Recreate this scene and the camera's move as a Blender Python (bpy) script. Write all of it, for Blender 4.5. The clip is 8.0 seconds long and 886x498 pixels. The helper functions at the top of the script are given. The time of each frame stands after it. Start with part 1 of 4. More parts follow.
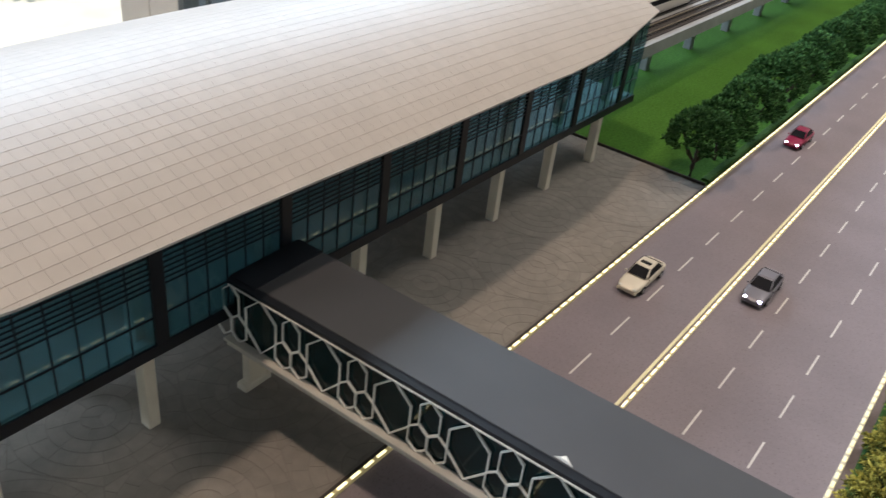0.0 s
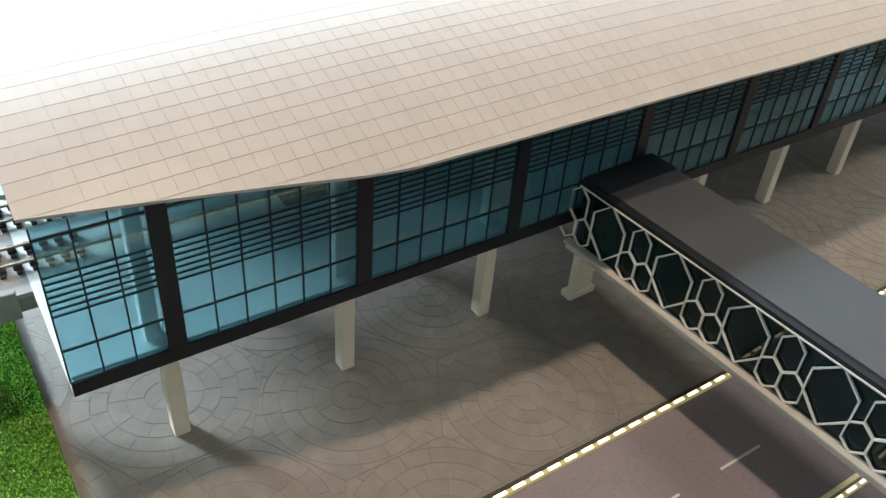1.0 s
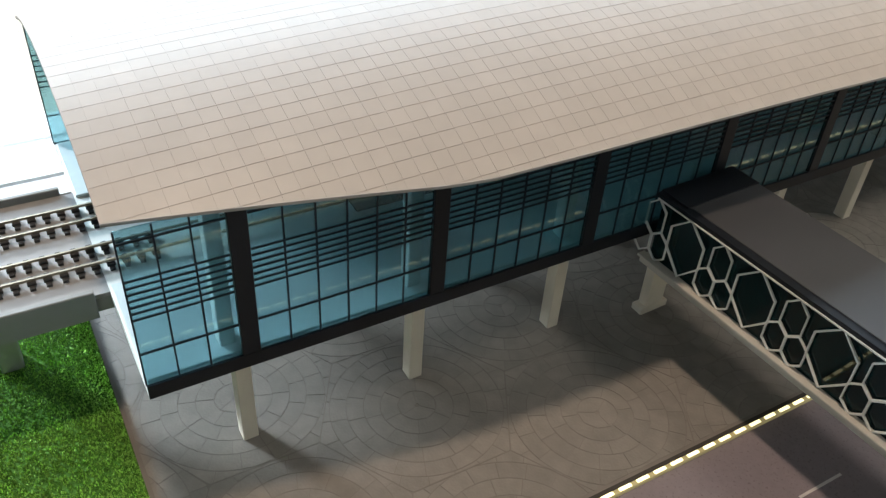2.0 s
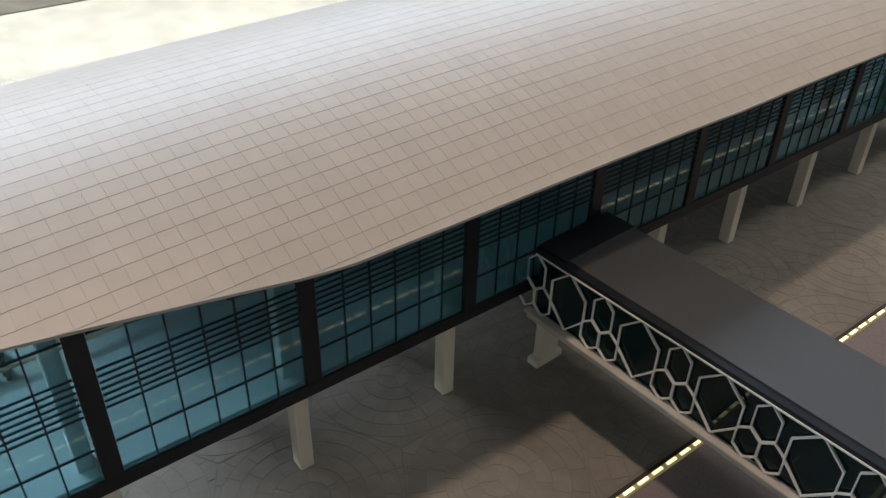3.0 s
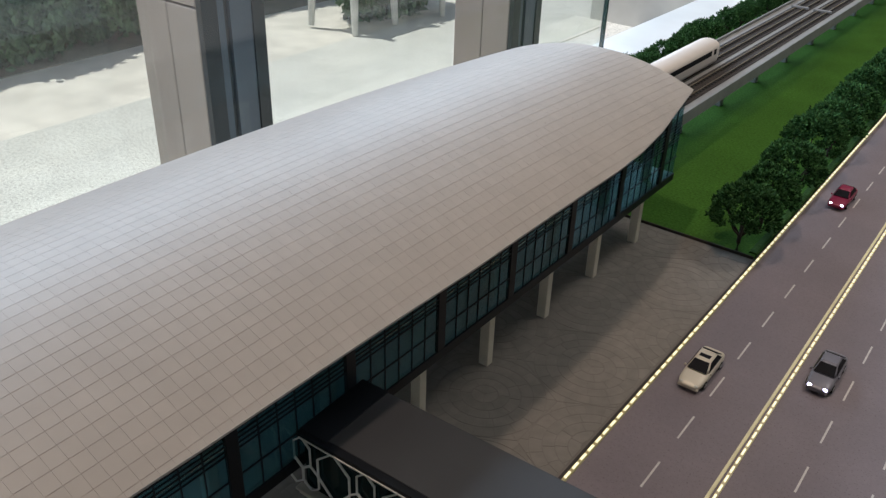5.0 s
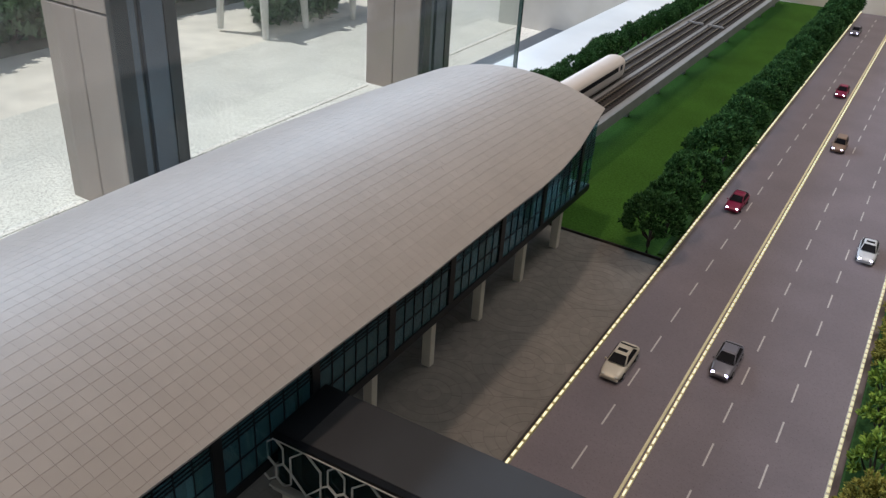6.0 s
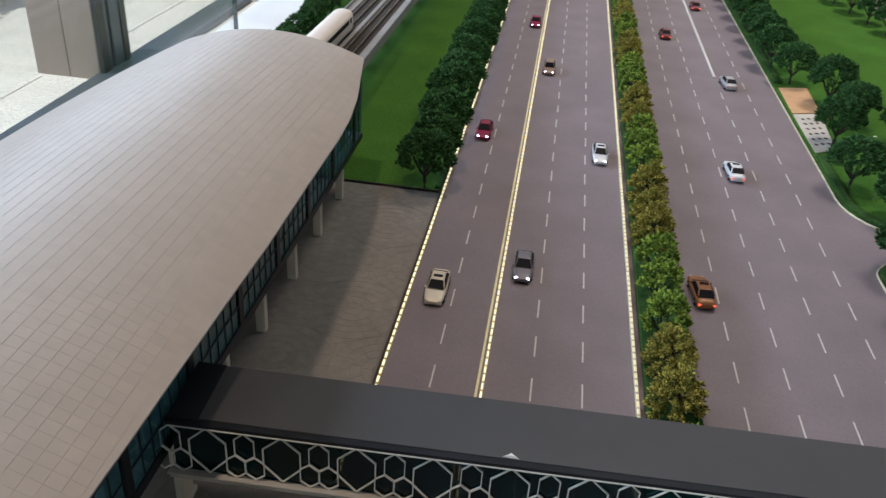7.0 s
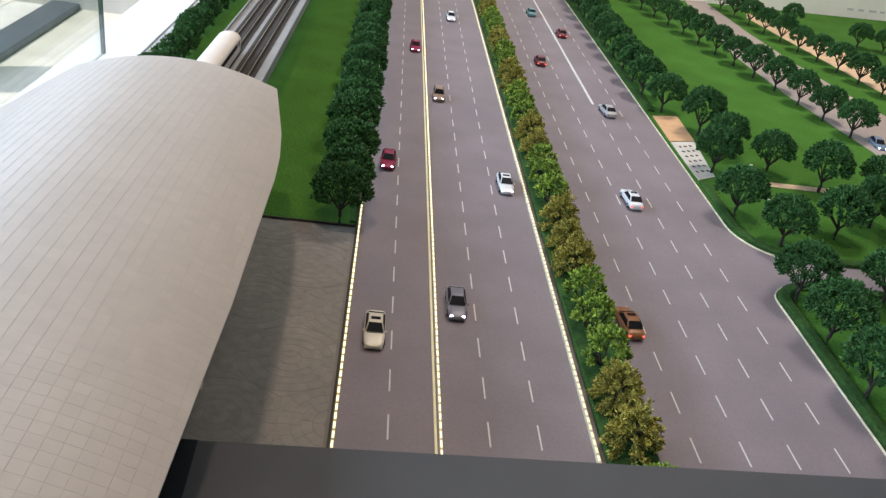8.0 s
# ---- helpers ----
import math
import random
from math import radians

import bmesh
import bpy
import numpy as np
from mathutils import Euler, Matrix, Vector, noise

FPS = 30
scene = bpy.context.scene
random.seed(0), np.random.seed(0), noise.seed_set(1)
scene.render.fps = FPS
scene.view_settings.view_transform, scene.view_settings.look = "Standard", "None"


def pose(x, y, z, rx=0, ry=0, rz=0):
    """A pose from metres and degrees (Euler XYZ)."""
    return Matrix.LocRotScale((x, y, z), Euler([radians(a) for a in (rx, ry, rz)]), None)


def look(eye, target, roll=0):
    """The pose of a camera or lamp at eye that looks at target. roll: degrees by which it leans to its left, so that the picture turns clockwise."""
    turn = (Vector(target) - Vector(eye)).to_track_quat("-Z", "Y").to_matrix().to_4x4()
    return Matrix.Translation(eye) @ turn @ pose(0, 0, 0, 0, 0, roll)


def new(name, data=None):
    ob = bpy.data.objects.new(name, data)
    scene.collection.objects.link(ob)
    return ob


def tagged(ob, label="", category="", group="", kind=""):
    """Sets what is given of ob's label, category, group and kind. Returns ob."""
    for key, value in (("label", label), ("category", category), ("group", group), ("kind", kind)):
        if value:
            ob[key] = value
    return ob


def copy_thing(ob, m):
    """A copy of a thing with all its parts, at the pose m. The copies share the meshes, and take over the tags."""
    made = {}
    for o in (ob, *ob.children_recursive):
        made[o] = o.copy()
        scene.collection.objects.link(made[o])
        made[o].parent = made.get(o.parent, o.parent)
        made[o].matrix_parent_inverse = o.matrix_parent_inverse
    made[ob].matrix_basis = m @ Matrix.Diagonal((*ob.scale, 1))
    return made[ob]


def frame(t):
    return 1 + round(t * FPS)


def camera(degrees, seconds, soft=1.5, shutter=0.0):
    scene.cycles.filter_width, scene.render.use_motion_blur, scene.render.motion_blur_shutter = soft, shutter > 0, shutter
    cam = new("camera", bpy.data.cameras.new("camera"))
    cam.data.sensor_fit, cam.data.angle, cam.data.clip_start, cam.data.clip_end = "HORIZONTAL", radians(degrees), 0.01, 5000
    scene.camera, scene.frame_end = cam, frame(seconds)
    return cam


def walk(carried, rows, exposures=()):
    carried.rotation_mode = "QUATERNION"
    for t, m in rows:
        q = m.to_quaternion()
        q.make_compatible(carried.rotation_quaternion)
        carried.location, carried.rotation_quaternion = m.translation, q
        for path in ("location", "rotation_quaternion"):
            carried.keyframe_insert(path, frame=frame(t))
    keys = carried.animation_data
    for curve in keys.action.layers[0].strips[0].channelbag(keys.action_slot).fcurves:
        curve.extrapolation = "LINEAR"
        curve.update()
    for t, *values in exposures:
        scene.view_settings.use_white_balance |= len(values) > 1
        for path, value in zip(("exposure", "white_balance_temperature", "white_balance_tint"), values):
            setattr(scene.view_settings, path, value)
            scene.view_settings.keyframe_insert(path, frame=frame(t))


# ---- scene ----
cam = camera(56.3, 8.0, soft=1.35, shutter=0.12)
PATH = [
    (0, (0.276, -0.01, 0.312), (-0.671, 1.396, -0.75), 7.2),
    (0.5, (0.258, -0.036, 0.29), (-0.91, 1.093, -0.878), 5.7),
    (1, (0.248, -0.05, 0.284), (-1.041, 0.899, -0.915), 5.0),
    (1.2, (0.246, -0.05, 0.283), (-1.069, 0.854, -0.923), 4.6),
    (2.3, (0.235, -0.056, 0.285), (-1.125, 0.782, -0.918), 3.6),
    (2.5, (0.236, -0.047, 0.289), (-1.126, 0.827, -0.887), 2.7),
    (3, (0.231, -0.025, 0.292), (-1.061, 0.993, -0.846), 1.4),
    (3.5, (0.227, -0.006, 0.302), (-0.972, 1.144, -0.811), 1.1),
    (4, (0.227, 0.006, 0.315), (-0.913, 1.258, -0.749), 0.8),
    (4.5, (0.231, 0.007, 0.334), (-0.853, 1.336, -0.695), 1.0),
    (4.7, (0.237, 0.006, 0.343), (-0.825, 1.363, -0.672), 1.4),
    (5.8, (0.256, -0.038, 0.381), (-0.66, 1.449, -0.593), 3.4),
    (6, (0.251, -0.047, 0.387), (-0.608, 1.466, -0.599), 3.9),
    (6.5, (0.231, -0.073, 0.387), (-0.378, 1.547, -0.615), 4.4),
    (7, (0.189, -0.103, 0.385), (-0.011, 1.607, -0.633), 4.1),
    (7.5, (0.158, -0.117, 0.388), (0.234, 1.62, -0.6), 6.2),
    (8, (0.105, -0.082, 0.388), (0.29, 1.666, -0.566), 8.9),
]
# seconds, stops, and the white balance through which the camera drifts
EXPOSURES = [
    (0, 0.06, 6420, 10), (0.5, 0.42, 6450, 7), (1, 0.47, 6450, 6), (2.3, -0.16, 6500, 9), (2.5, -0.32, 6500, 10), (3, -0.32, 6500, 10), (3.5, -0.27, 6450, 10),
    (4, -0.43, 6350, 10), (4.5, -0.58, 6220, 9), (6, -0.78, 6200, 12), (6.5, -0.82, 6180, 11), (7, -0.57, 6220, 11), (7.5, -0.34, 6480, 10), (8, -0.20, 6200, 9),
]
walk(cam, [(t, look(eye, target, roll)) for t, eye, target, roll in PATH], exposures=EXPOSURES)

# ---------------------------------------------------------------- light
CM = 0.01                       # all plan numbers below are in centimetres
world = bpy.data.worlds.new("sky")
scene.world = world
world.use_nodes = True
wn = world.node_tree.nodes
sky = wn.new("ShaderNodeTexSky")
sky.sky_type = "NISHITA"
sky.sun_disc = False
sky.sun_elevation = radians(65)
sky.sun_rotation = radians(280)
world.node_tree.links.new(sky.outputs[0], wn["Background"].inputs[0])
wn["Background"].inputs[1].default_value = 0.15


def lamp(name, kind, energy, color, matrix, **more):
    data = bpy.data.lights.new(name, kind)
    data.energy, data.color = energy, color
    for key, value in more.items():
        if key == "size":
            data.size = value
        if key == "size_y":
            data.shape, data.size_y = "RECTANGLE", value
        if key == "disk":
            data.shape, data.size = "DISK", value
        if key == "spread":
            data.spread = value
        if key == "angle":
            data.angle = value
    ob = new(name, data)
    ob.matrix_world = matrix
    return ob


# the sun on the yard outside, high over the west side
lamp("sun", "SUN", 5.0, (1.0, 0.95, 0.88), look((-3.8, 0.4, 2.8), (-2.6, 0.9, 0)), angle=radians(0.6))
# the ceiling's downlight, which casts the roof's sharp shadow
lamp("overhead_lamp", "AREA", 25, (1.0, 0.77, 0.59), look((-0.20, -0.02, 2.3), (0.05, 0.35, 0)), disk=0.15)
# unseen wide fill lamp, added to brighten the far road and the park
lamp("overhead_lamp", "AREA", 18, (1.0, 0.89, 0.78), look((0.80, 1.38, 2.3), (0.98, 1.6, 0)), disk=0.8, spread=radians(92))
# the sky's light in the west window opening
lamp("window_light", "AREA", 116, (0.67, 0.83, 1.0), look((-1.54, 1.1, 0.98), (0.3, 1.1, 0.0)), size=5.4, size_y=0.5)
# narrow low beam, added to brighten the forecourt's near corner and lawn
lamp("window_light", "AREA", 1.8, (0.82, 0.92, 1.0), look((-1.5, -0.9, 0.50), (-0.08, -0.17, 0.0)), size=0.4, size_y=0.2, spread=radians(19))

# ---------------------------------------------------------------- materials
MATS = {}


def nodes_of(m):
    return m.node_tree.nodes, m.node_tree.links


def mat(name, color, rough=0.6, metal=0.0, var=0.12, scale=40.0, var2=0.08, scale2=6.0, bump=0.0, bscale=300.0, emit=None, power=0.0, island=0.0, spec=0.5, color2=None):
    """A painted or natural surface: two scales of tone variation, fine relief."""
    if name in MATS:
        return MATS[name]
    m = bpy.data.materials.new(name)
    m.use_nodes = True
    n, l = nodes_of(m)
    b = n["Principled BSDF"]
    b.inputs["Roughness"].default_value, b.inputs["Metallic"].default_value = rough, metal
    b.inputs["Specular IOR Level"].default_value = spec
    geo = n.new("ShaderNodeNewGeometry")
    cur = None
    for sc, amount in ((scale, var), (scale2, var2)):
        if not amount:
            continue
        t = n.new("ShaderNodeTexNoise")
        t.inputs["Scale"].default_value, t.inputs["Detail"].default_value = sc, 4
        l.new(geo.outputs["Position"], t.inputs["Vector"])
        r = n.new("ShaderNodeMapRange")
        r.inputs["From Min"].default_value, r.inputs["From Max"].default_value = 0.3, 0.7
        r.inputs["To Min"].default_value, r.inputs["To Max"].default_value = 1 - amount, 1 + amount
        l.new(t.outputs["Fac"], r.inputs["Value"])
        if cur is None:
            cur = r.outputs[0]
        else:
            mul = n.new("ShaderNodeMath")
            mul.operation = "MULTIPLY"
            l.new(cur, mul.inputs[0]), l.new(r.outputs[0], mul.inputs[1])
            cur = mul.outputs[0]
    if island:
        info, r = n.new("ShaderNodeObjectInfo"), n.new("ShaderNodeMapRange")
        add = n.new("ShaderNodeMath")
        add.operation = "ADD"
        fr = n.new("ShaderNodeMath")
        fr.operation = "FRACT"
        l.new(info.outputs["Random"], add.inputs[0]), l.new(geo.outputs["Random Per Island"], add.inputs[1])
        l.new(add.outputs[0], fr.inputs[0]), l.new(fr.outputs[0], r.inputs["Value"])
        r.inputs["To Min"].default_value, r.inputs["To Max"].default_value = 1 - island, 1 + island
        mul = n.new("ShaderNodeMath")
        mul.operation = "MULTIPLY"
        l.new(r.outputs[0], mul.inputs[0])
        if cur is None:
            mul.inputs[1].default_value = 1.0
        else:
            l.new(cur, mul.inputs[1])
        cur = mul.outputs[0]
    if cur is None:
        b.inputs["Base Color"].default_value = (*color, 1)
    else:
        mix = n.new("ShaderNodeVectorMath")
        mix.operation = "SCALE"
        mix.inputs[0].default_value = color
        l.new(cur, mix.inputs["Scale"]), l.new(mix.outputs[0], b.inputs["Base Color"])
        if color2:
            two = n.new("ShaderNodeMix")
            two.data_type = "RGBA"
            two.inputs["A"].default_value, two.inputs["B"].default_value = (*color, 1), (*color2, 1)
            l.new(geo.outputs["Random Per Island"], two.inputs["Factor"]), l.new(two.outputs["Result"], mix.inputs[0])
    if bump:
        t, bp = n.new("ShaderNodeTexNoise"), n.new("ShaderNodeBump")
        t.inputs["Scale"].default_value, t.inputs["Detail"].default_value = bscale, 3
        l.new(geo.outputs["Position"], t.inputs["Vector"])
        bp.inputs["Strength"].default_value, bp.inputs["Distance"].default_value = bump, 0.0008
        l.new(t.outputs["Fac"], bp.inputs["Height"]), l.new(bp.outputs[0], b.inputs["Normal"])
    if emit:
        b.inputs["Emission Color"].default_value, b.inputs["Emission Strength"].default_value = (*emit, 1), power
    MATS[name] = m
    return m


def speckled(name, color, dark, scale, amount, rough=0.85, bump=0.3, var2=0.08, big=6.0, seuil=0.6):
    """Printed asphalt or terrazzo: a base colour with small dark or light specks."""
    m = mat(name, color, rough, var=0.05, scale=scale * 0.4, var2=var2, scale2=big, bump=bump, bscale=scale * 1.5)
    n, l = nodes_of(m)
    b = n["Principled BSDF"]
    src = b.inputs["Base Color"].links[0].from_socket
    geo = n.new("ShaderNodeNewGeometry")
    t = n.new("ShaderNodeTexNoise")
    t.inputs["Scale"].default_value, t.inputs["Detail"].default_value = scale, 2
    l.new(geo.outputs["Position"], t.inputs["Vector"])
    r = n.new("ShaderNodeMapRange")
    r.inputs["From Min"].default_value, r.inputs["From Max"].default_value = seuil, seuil + 0.1
    r.inputs["To Max"].default_value = amount
    l.new(t.outputs["Fac"], r.inputs["Value"])
    mix = n.new("ShaderNodeMix")
    mix.data_type = "RGBA"
    l.new(r.outputs[0], mix.inputs["Factor"])
    l.new(src, mix.inputs["A"])
    mix.inputs["B"].default_value = (*dark, 1)
    l.new(mix.outputs["Result"], b.inputs["Base Color"])
    return m


def glass(name, tint, body, amount, rough=0.02, ior=1.5):
    """Thin acrylic or float glass: tinted see-through, a share of coloured body, and reflections."""
    m = bpy.data.materials.new(name)
    m.use_nodes = True
    n, l = nodes_of(m)
    n.remove(n["Principled BSDF"])
    tr, di, gl = n.new("ShaderNodeBsdfTransparent"), n.new("ShaderNodeBsdfDiffuse"), n.new("ShaderNodeBsdfGlossy")
    tr.inputs[0].default_value, di.inputs[0].default_value = (*tint, 1), (*body, 1)
    gl.inputs["Roughness"].default_value = rough
    a, b, f = n.new("ShaderNodeMixShader"), n.new("ShaderNodeMixShader"), n.new("ShaderNodeLayerWeight")
    base = ((ior - 1) / (ior + 1)) ** 2
    power, ramp = n.new("ShaderNodeMath"), n.new("ShaderNodeMath")
    power.operation, ramp.operation = "POWER", "MULTIPLY_ADD"
    power.inputs[1].default_value = 5
    ramp.inputs[1].default_value, ramp.inputs[2].default_value = 1 - base, base
    l.new(f.outputs["Facing"], power.inputs[0]), l.new(power.outputs[0], ramp.inputs[0])
    a.inputs[0].default_value = amount
    l.new(tr.outputs[0], a.inputs[1]), l.new(di.outputs[0], a.inputs[2])
    l.new(ramp.outputs[0], b.inputs[0]), l.new(a.outputs[0], b.inputs[1]), l.new(gl.outputs[0], b.inputs[2])
    l.new(b.outputs[0], n["Material Output"].inputs[0])
    MATS[name] = m
    return m


M_PANEL = mat("roof_panel_paint", (0.43, 0.379, 0.338), 0.46, var=0.03, scale=90, var2=0.04, scale2=9, island=0.022, spec=0.45)
M_SEAM = mat("roof_seam", (0.405, 0.335, 0.292), 0.7)
M_EAVE = mat("roof_edge", (0.38, 0.34, 0.31), 0.6)
M_BLACK = mat("black_acrylic", (0.009, 0.011, 0.015), 0.4, var=0.2, scale=30, spec=0.25)
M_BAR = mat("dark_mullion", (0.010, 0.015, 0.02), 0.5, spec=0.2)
M_CREAM = mat("cream_column", (0.66, 0.60, 0.50), 0.55, var=0.05, scale=60, bump=0.1)
M_WHITE = mat("white_plastic", (0.70, 0.69, 0.65), 0.45, var=0.05, scale=50)
M_BEAM = mat("floor_beam_paint", (0.46, 0.43, 0.385), 0.5, var=0.08, scale=60)
M_DECK = mat("grey_deck", (0.036, 0.036, 0.040), 0.5, var=0.1, scale=25, var2=0.08, scale2=5, bump=0.03, bscale=900, spec=0.6)
M_TEAL = glass("teal_acrylic", (0.50, 0.665, 0.70), (0.18, 0.40, 0.45), 0.12)
M_DARKTEAL = glass("dark_teal_acrylic", (0.03, 0.10, 0.11), (0.006, 0.035, 0.04), 0.5)
M_CLEAR = glass("clear_glass", (0.99, 1.0, 0.99), (0.6, 0.65, 0.62), 0.01)
M_CLEAR2 = glass("case_glass", (0.97, 0.99, 0.98), (0.6, 0.65, 0.62), 0.02)
M_PAVE = mat("printed_paving", (0.191, 0.174, 0.155), 0.75, var=0.10, scale=120, var2=0.10, scale2=12, island=0.06, bump=0.15, bscale=900)
M_JOINT = mat("paving_joint", (0.170, 0.151, 0.136), 0.85)
M_ROAD = speckled("printed_asphalt", (0.186, 0.155, 0.171), (0.07, 0.05, 0.05), 800, 0.55, rough=0.6, bump=0.12, var2=0.10, big=14.0)
M_PATH = speckled("path_asphalt", (0.27, 0.222, 0.20), (0.12, 0.1, 0.1), 400, 0.5)
M_DASH = mat("road_paint", (0.56, 0.53, 0.51), 0.6, var=0.1, scale=200)
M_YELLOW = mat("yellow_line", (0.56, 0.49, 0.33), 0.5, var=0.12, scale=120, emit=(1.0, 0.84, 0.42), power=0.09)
M_STRIP = mat("led_strip_sleeve", (0.36, 0.31, 0.16), 0.4, emit=(1.0, 0.82, 0.40), power=0.14)
M_LED = mat("led", (0.9, 0.88, 0.7), 0.4, emit=(1.0, 0.87, 0.46), power=1.7)
M_LEDLOW = mat("dim_led", (0.9, 0.88, 0.7), 0.4, emit=(1.0, 0.88, 0.5), power=1.7)
M_LEDW = mat("white_led", (0.78, 0.72, 0.50), 0.4, emit=(1.0, 0.84, 0.42), power=0.5)
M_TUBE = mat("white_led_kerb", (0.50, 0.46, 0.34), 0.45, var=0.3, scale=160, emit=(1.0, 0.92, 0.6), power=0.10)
M_GRASS = mat("flock_grass", (0.048, 0.126, 0.018), 0.95, var=0.30, scale=420, var2=0.14, scale2=14, bump=0.9, bscale=700, spec=0.1)
# brighter than the other lawns' flock: the near lawn's stronger light is coloured in
M_BLADE = mat("flock_blade", (0.23, 0.44, 0.08), 0.9, var=0.2, scale=30, island=0.45, spec=0.1)
M_SOIL = mat("board_edge", (0.035, 0.03, 0.025), 0.8)
M_LEAF = mat("dark_green_leaf", (0.012, 0.046, 0.013), 0.85, var=0.2, scale=60, island=0.3, spec=0.12, color2=(0.065, 0.155, 0.05))
M_LEAF2 = mat("bright_green_leaf", (0.035, 0.085, 0.014), 0.85, var=0.2, scale=60, island=0.35, spec=0.15, color2=(0.29, 0.40, 0.065))
M_LEAF3 = mat("olive_leaf", (0.082, 0.086, 0.018), 0.9, var=0.2, scale=60, island=0.35, spec=0.15, color2=(0.46, 0.41, 0.09))
M_VERGE = mat("verge_flock", (0.032, 0.075, 0.02), 0.95, var=0.3, scale=300, var2=0.2, scale2=20, bump=0.9, bscale=600, spec=0.1)
M_HEDGE = mat("yard_leaf", (0.12, 0.20, 0.11), 0.6, var=0.3, scale=8, island=0.5)
M_TRUNK = mat("dark_trunk", (0.028, 0.022, 0.016), 0.85, var=0.25, scale=90, bump=0.4)
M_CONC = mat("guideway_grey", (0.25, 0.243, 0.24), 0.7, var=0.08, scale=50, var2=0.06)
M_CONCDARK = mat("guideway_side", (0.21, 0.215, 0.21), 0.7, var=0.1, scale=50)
M_BALLAST = mat("ballast_brown", (0.034, 0.027, 0.024), 0.9, var=0.35, scale=300, bump=0.6, bscale=900)
M_RAIL = mat("rail_steel", (0.30, 0.24, 0.17), 0.4, 0.5, var=0.15, scale=80)
M_SLEEP = mat("sleeper", (0.03, 0.028, 0.028), 0.8)
M_TRAIN = mat("train_white", (0.74, 0.66, 0.60), 0.35, var=0.03)
M_TINT = mat("tinted_window", (0.012, 0.012, 0.015), 0.4, spec=0.03)
M_TYRE = mat("tyre", (0.012, 0.012, 0.012), 0.8)
M_RIM = mat("rim", (0.35, 0.35, 0.36), 0.35, 0.7)
M_HEAD = mat("headlight", (0.9, 0.9, 0.95), 0.3, emit=(0.72, 0.68, 1.0), power=14.0)
M_HEADOFF = mat("headlight_unlit", (0.6, 0.58, 0.52), 0.25)
M_TAIL = mat("tail_light", (0.5, 0.02, 0.015), 0.3, emit=(1.0, 0.13, 0.06), power=2.6)
M_TAN = mat("tan_mat", (0.50, 0.30, 0.16), 0.85, var=0.08, scale=120, bump=0.2)
M_FLOOR = mat("room_floor", (0.62, 0.575, 0.49), 0.35, var=0.06, scale=8)
M_WALL = mat("room_wall", (0.60, 0.59, 0.565), 0.8, var=0.03, scale=4)
M_CEIL = mat("room_ceiling", (0.52, 0.52, 0.51), 0.9, var=0.02, scale=4)
M_LEDGE = mat("white_ledge", (0.78, 0.78, 0.77), 0.35, var=0.03, scale=10)
M_PIER = mat("tiled_pier", (0.33, 0.275, 0.245), 0.35, var=0.05, scale=6, var2=0.05, scale2=1.5)
M_ALU = mat("grey_aluminium", (0.10, 0.12, 0.15), 0.35, 0.3, var=0.08, scale=10)
M_ALUD = mat("dark_aluminium", (0.030, 0.033, 0.038), 0.35, 0.2, var=0.08, scale=10)
M_TERR = speckled("yard_terrazzo", (0.74, 0.72, 0.67), (0.40, 0.385, 0.35), 110, 0.75, bump=0.1, seuil=0.52)
M_YARD = mat("yard_screed", (0.80, 0.745, 0.67), 0.85, var=0.12, scale=9, var2=0.10, scale2=1.6)
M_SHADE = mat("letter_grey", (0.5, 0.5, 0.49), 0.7)


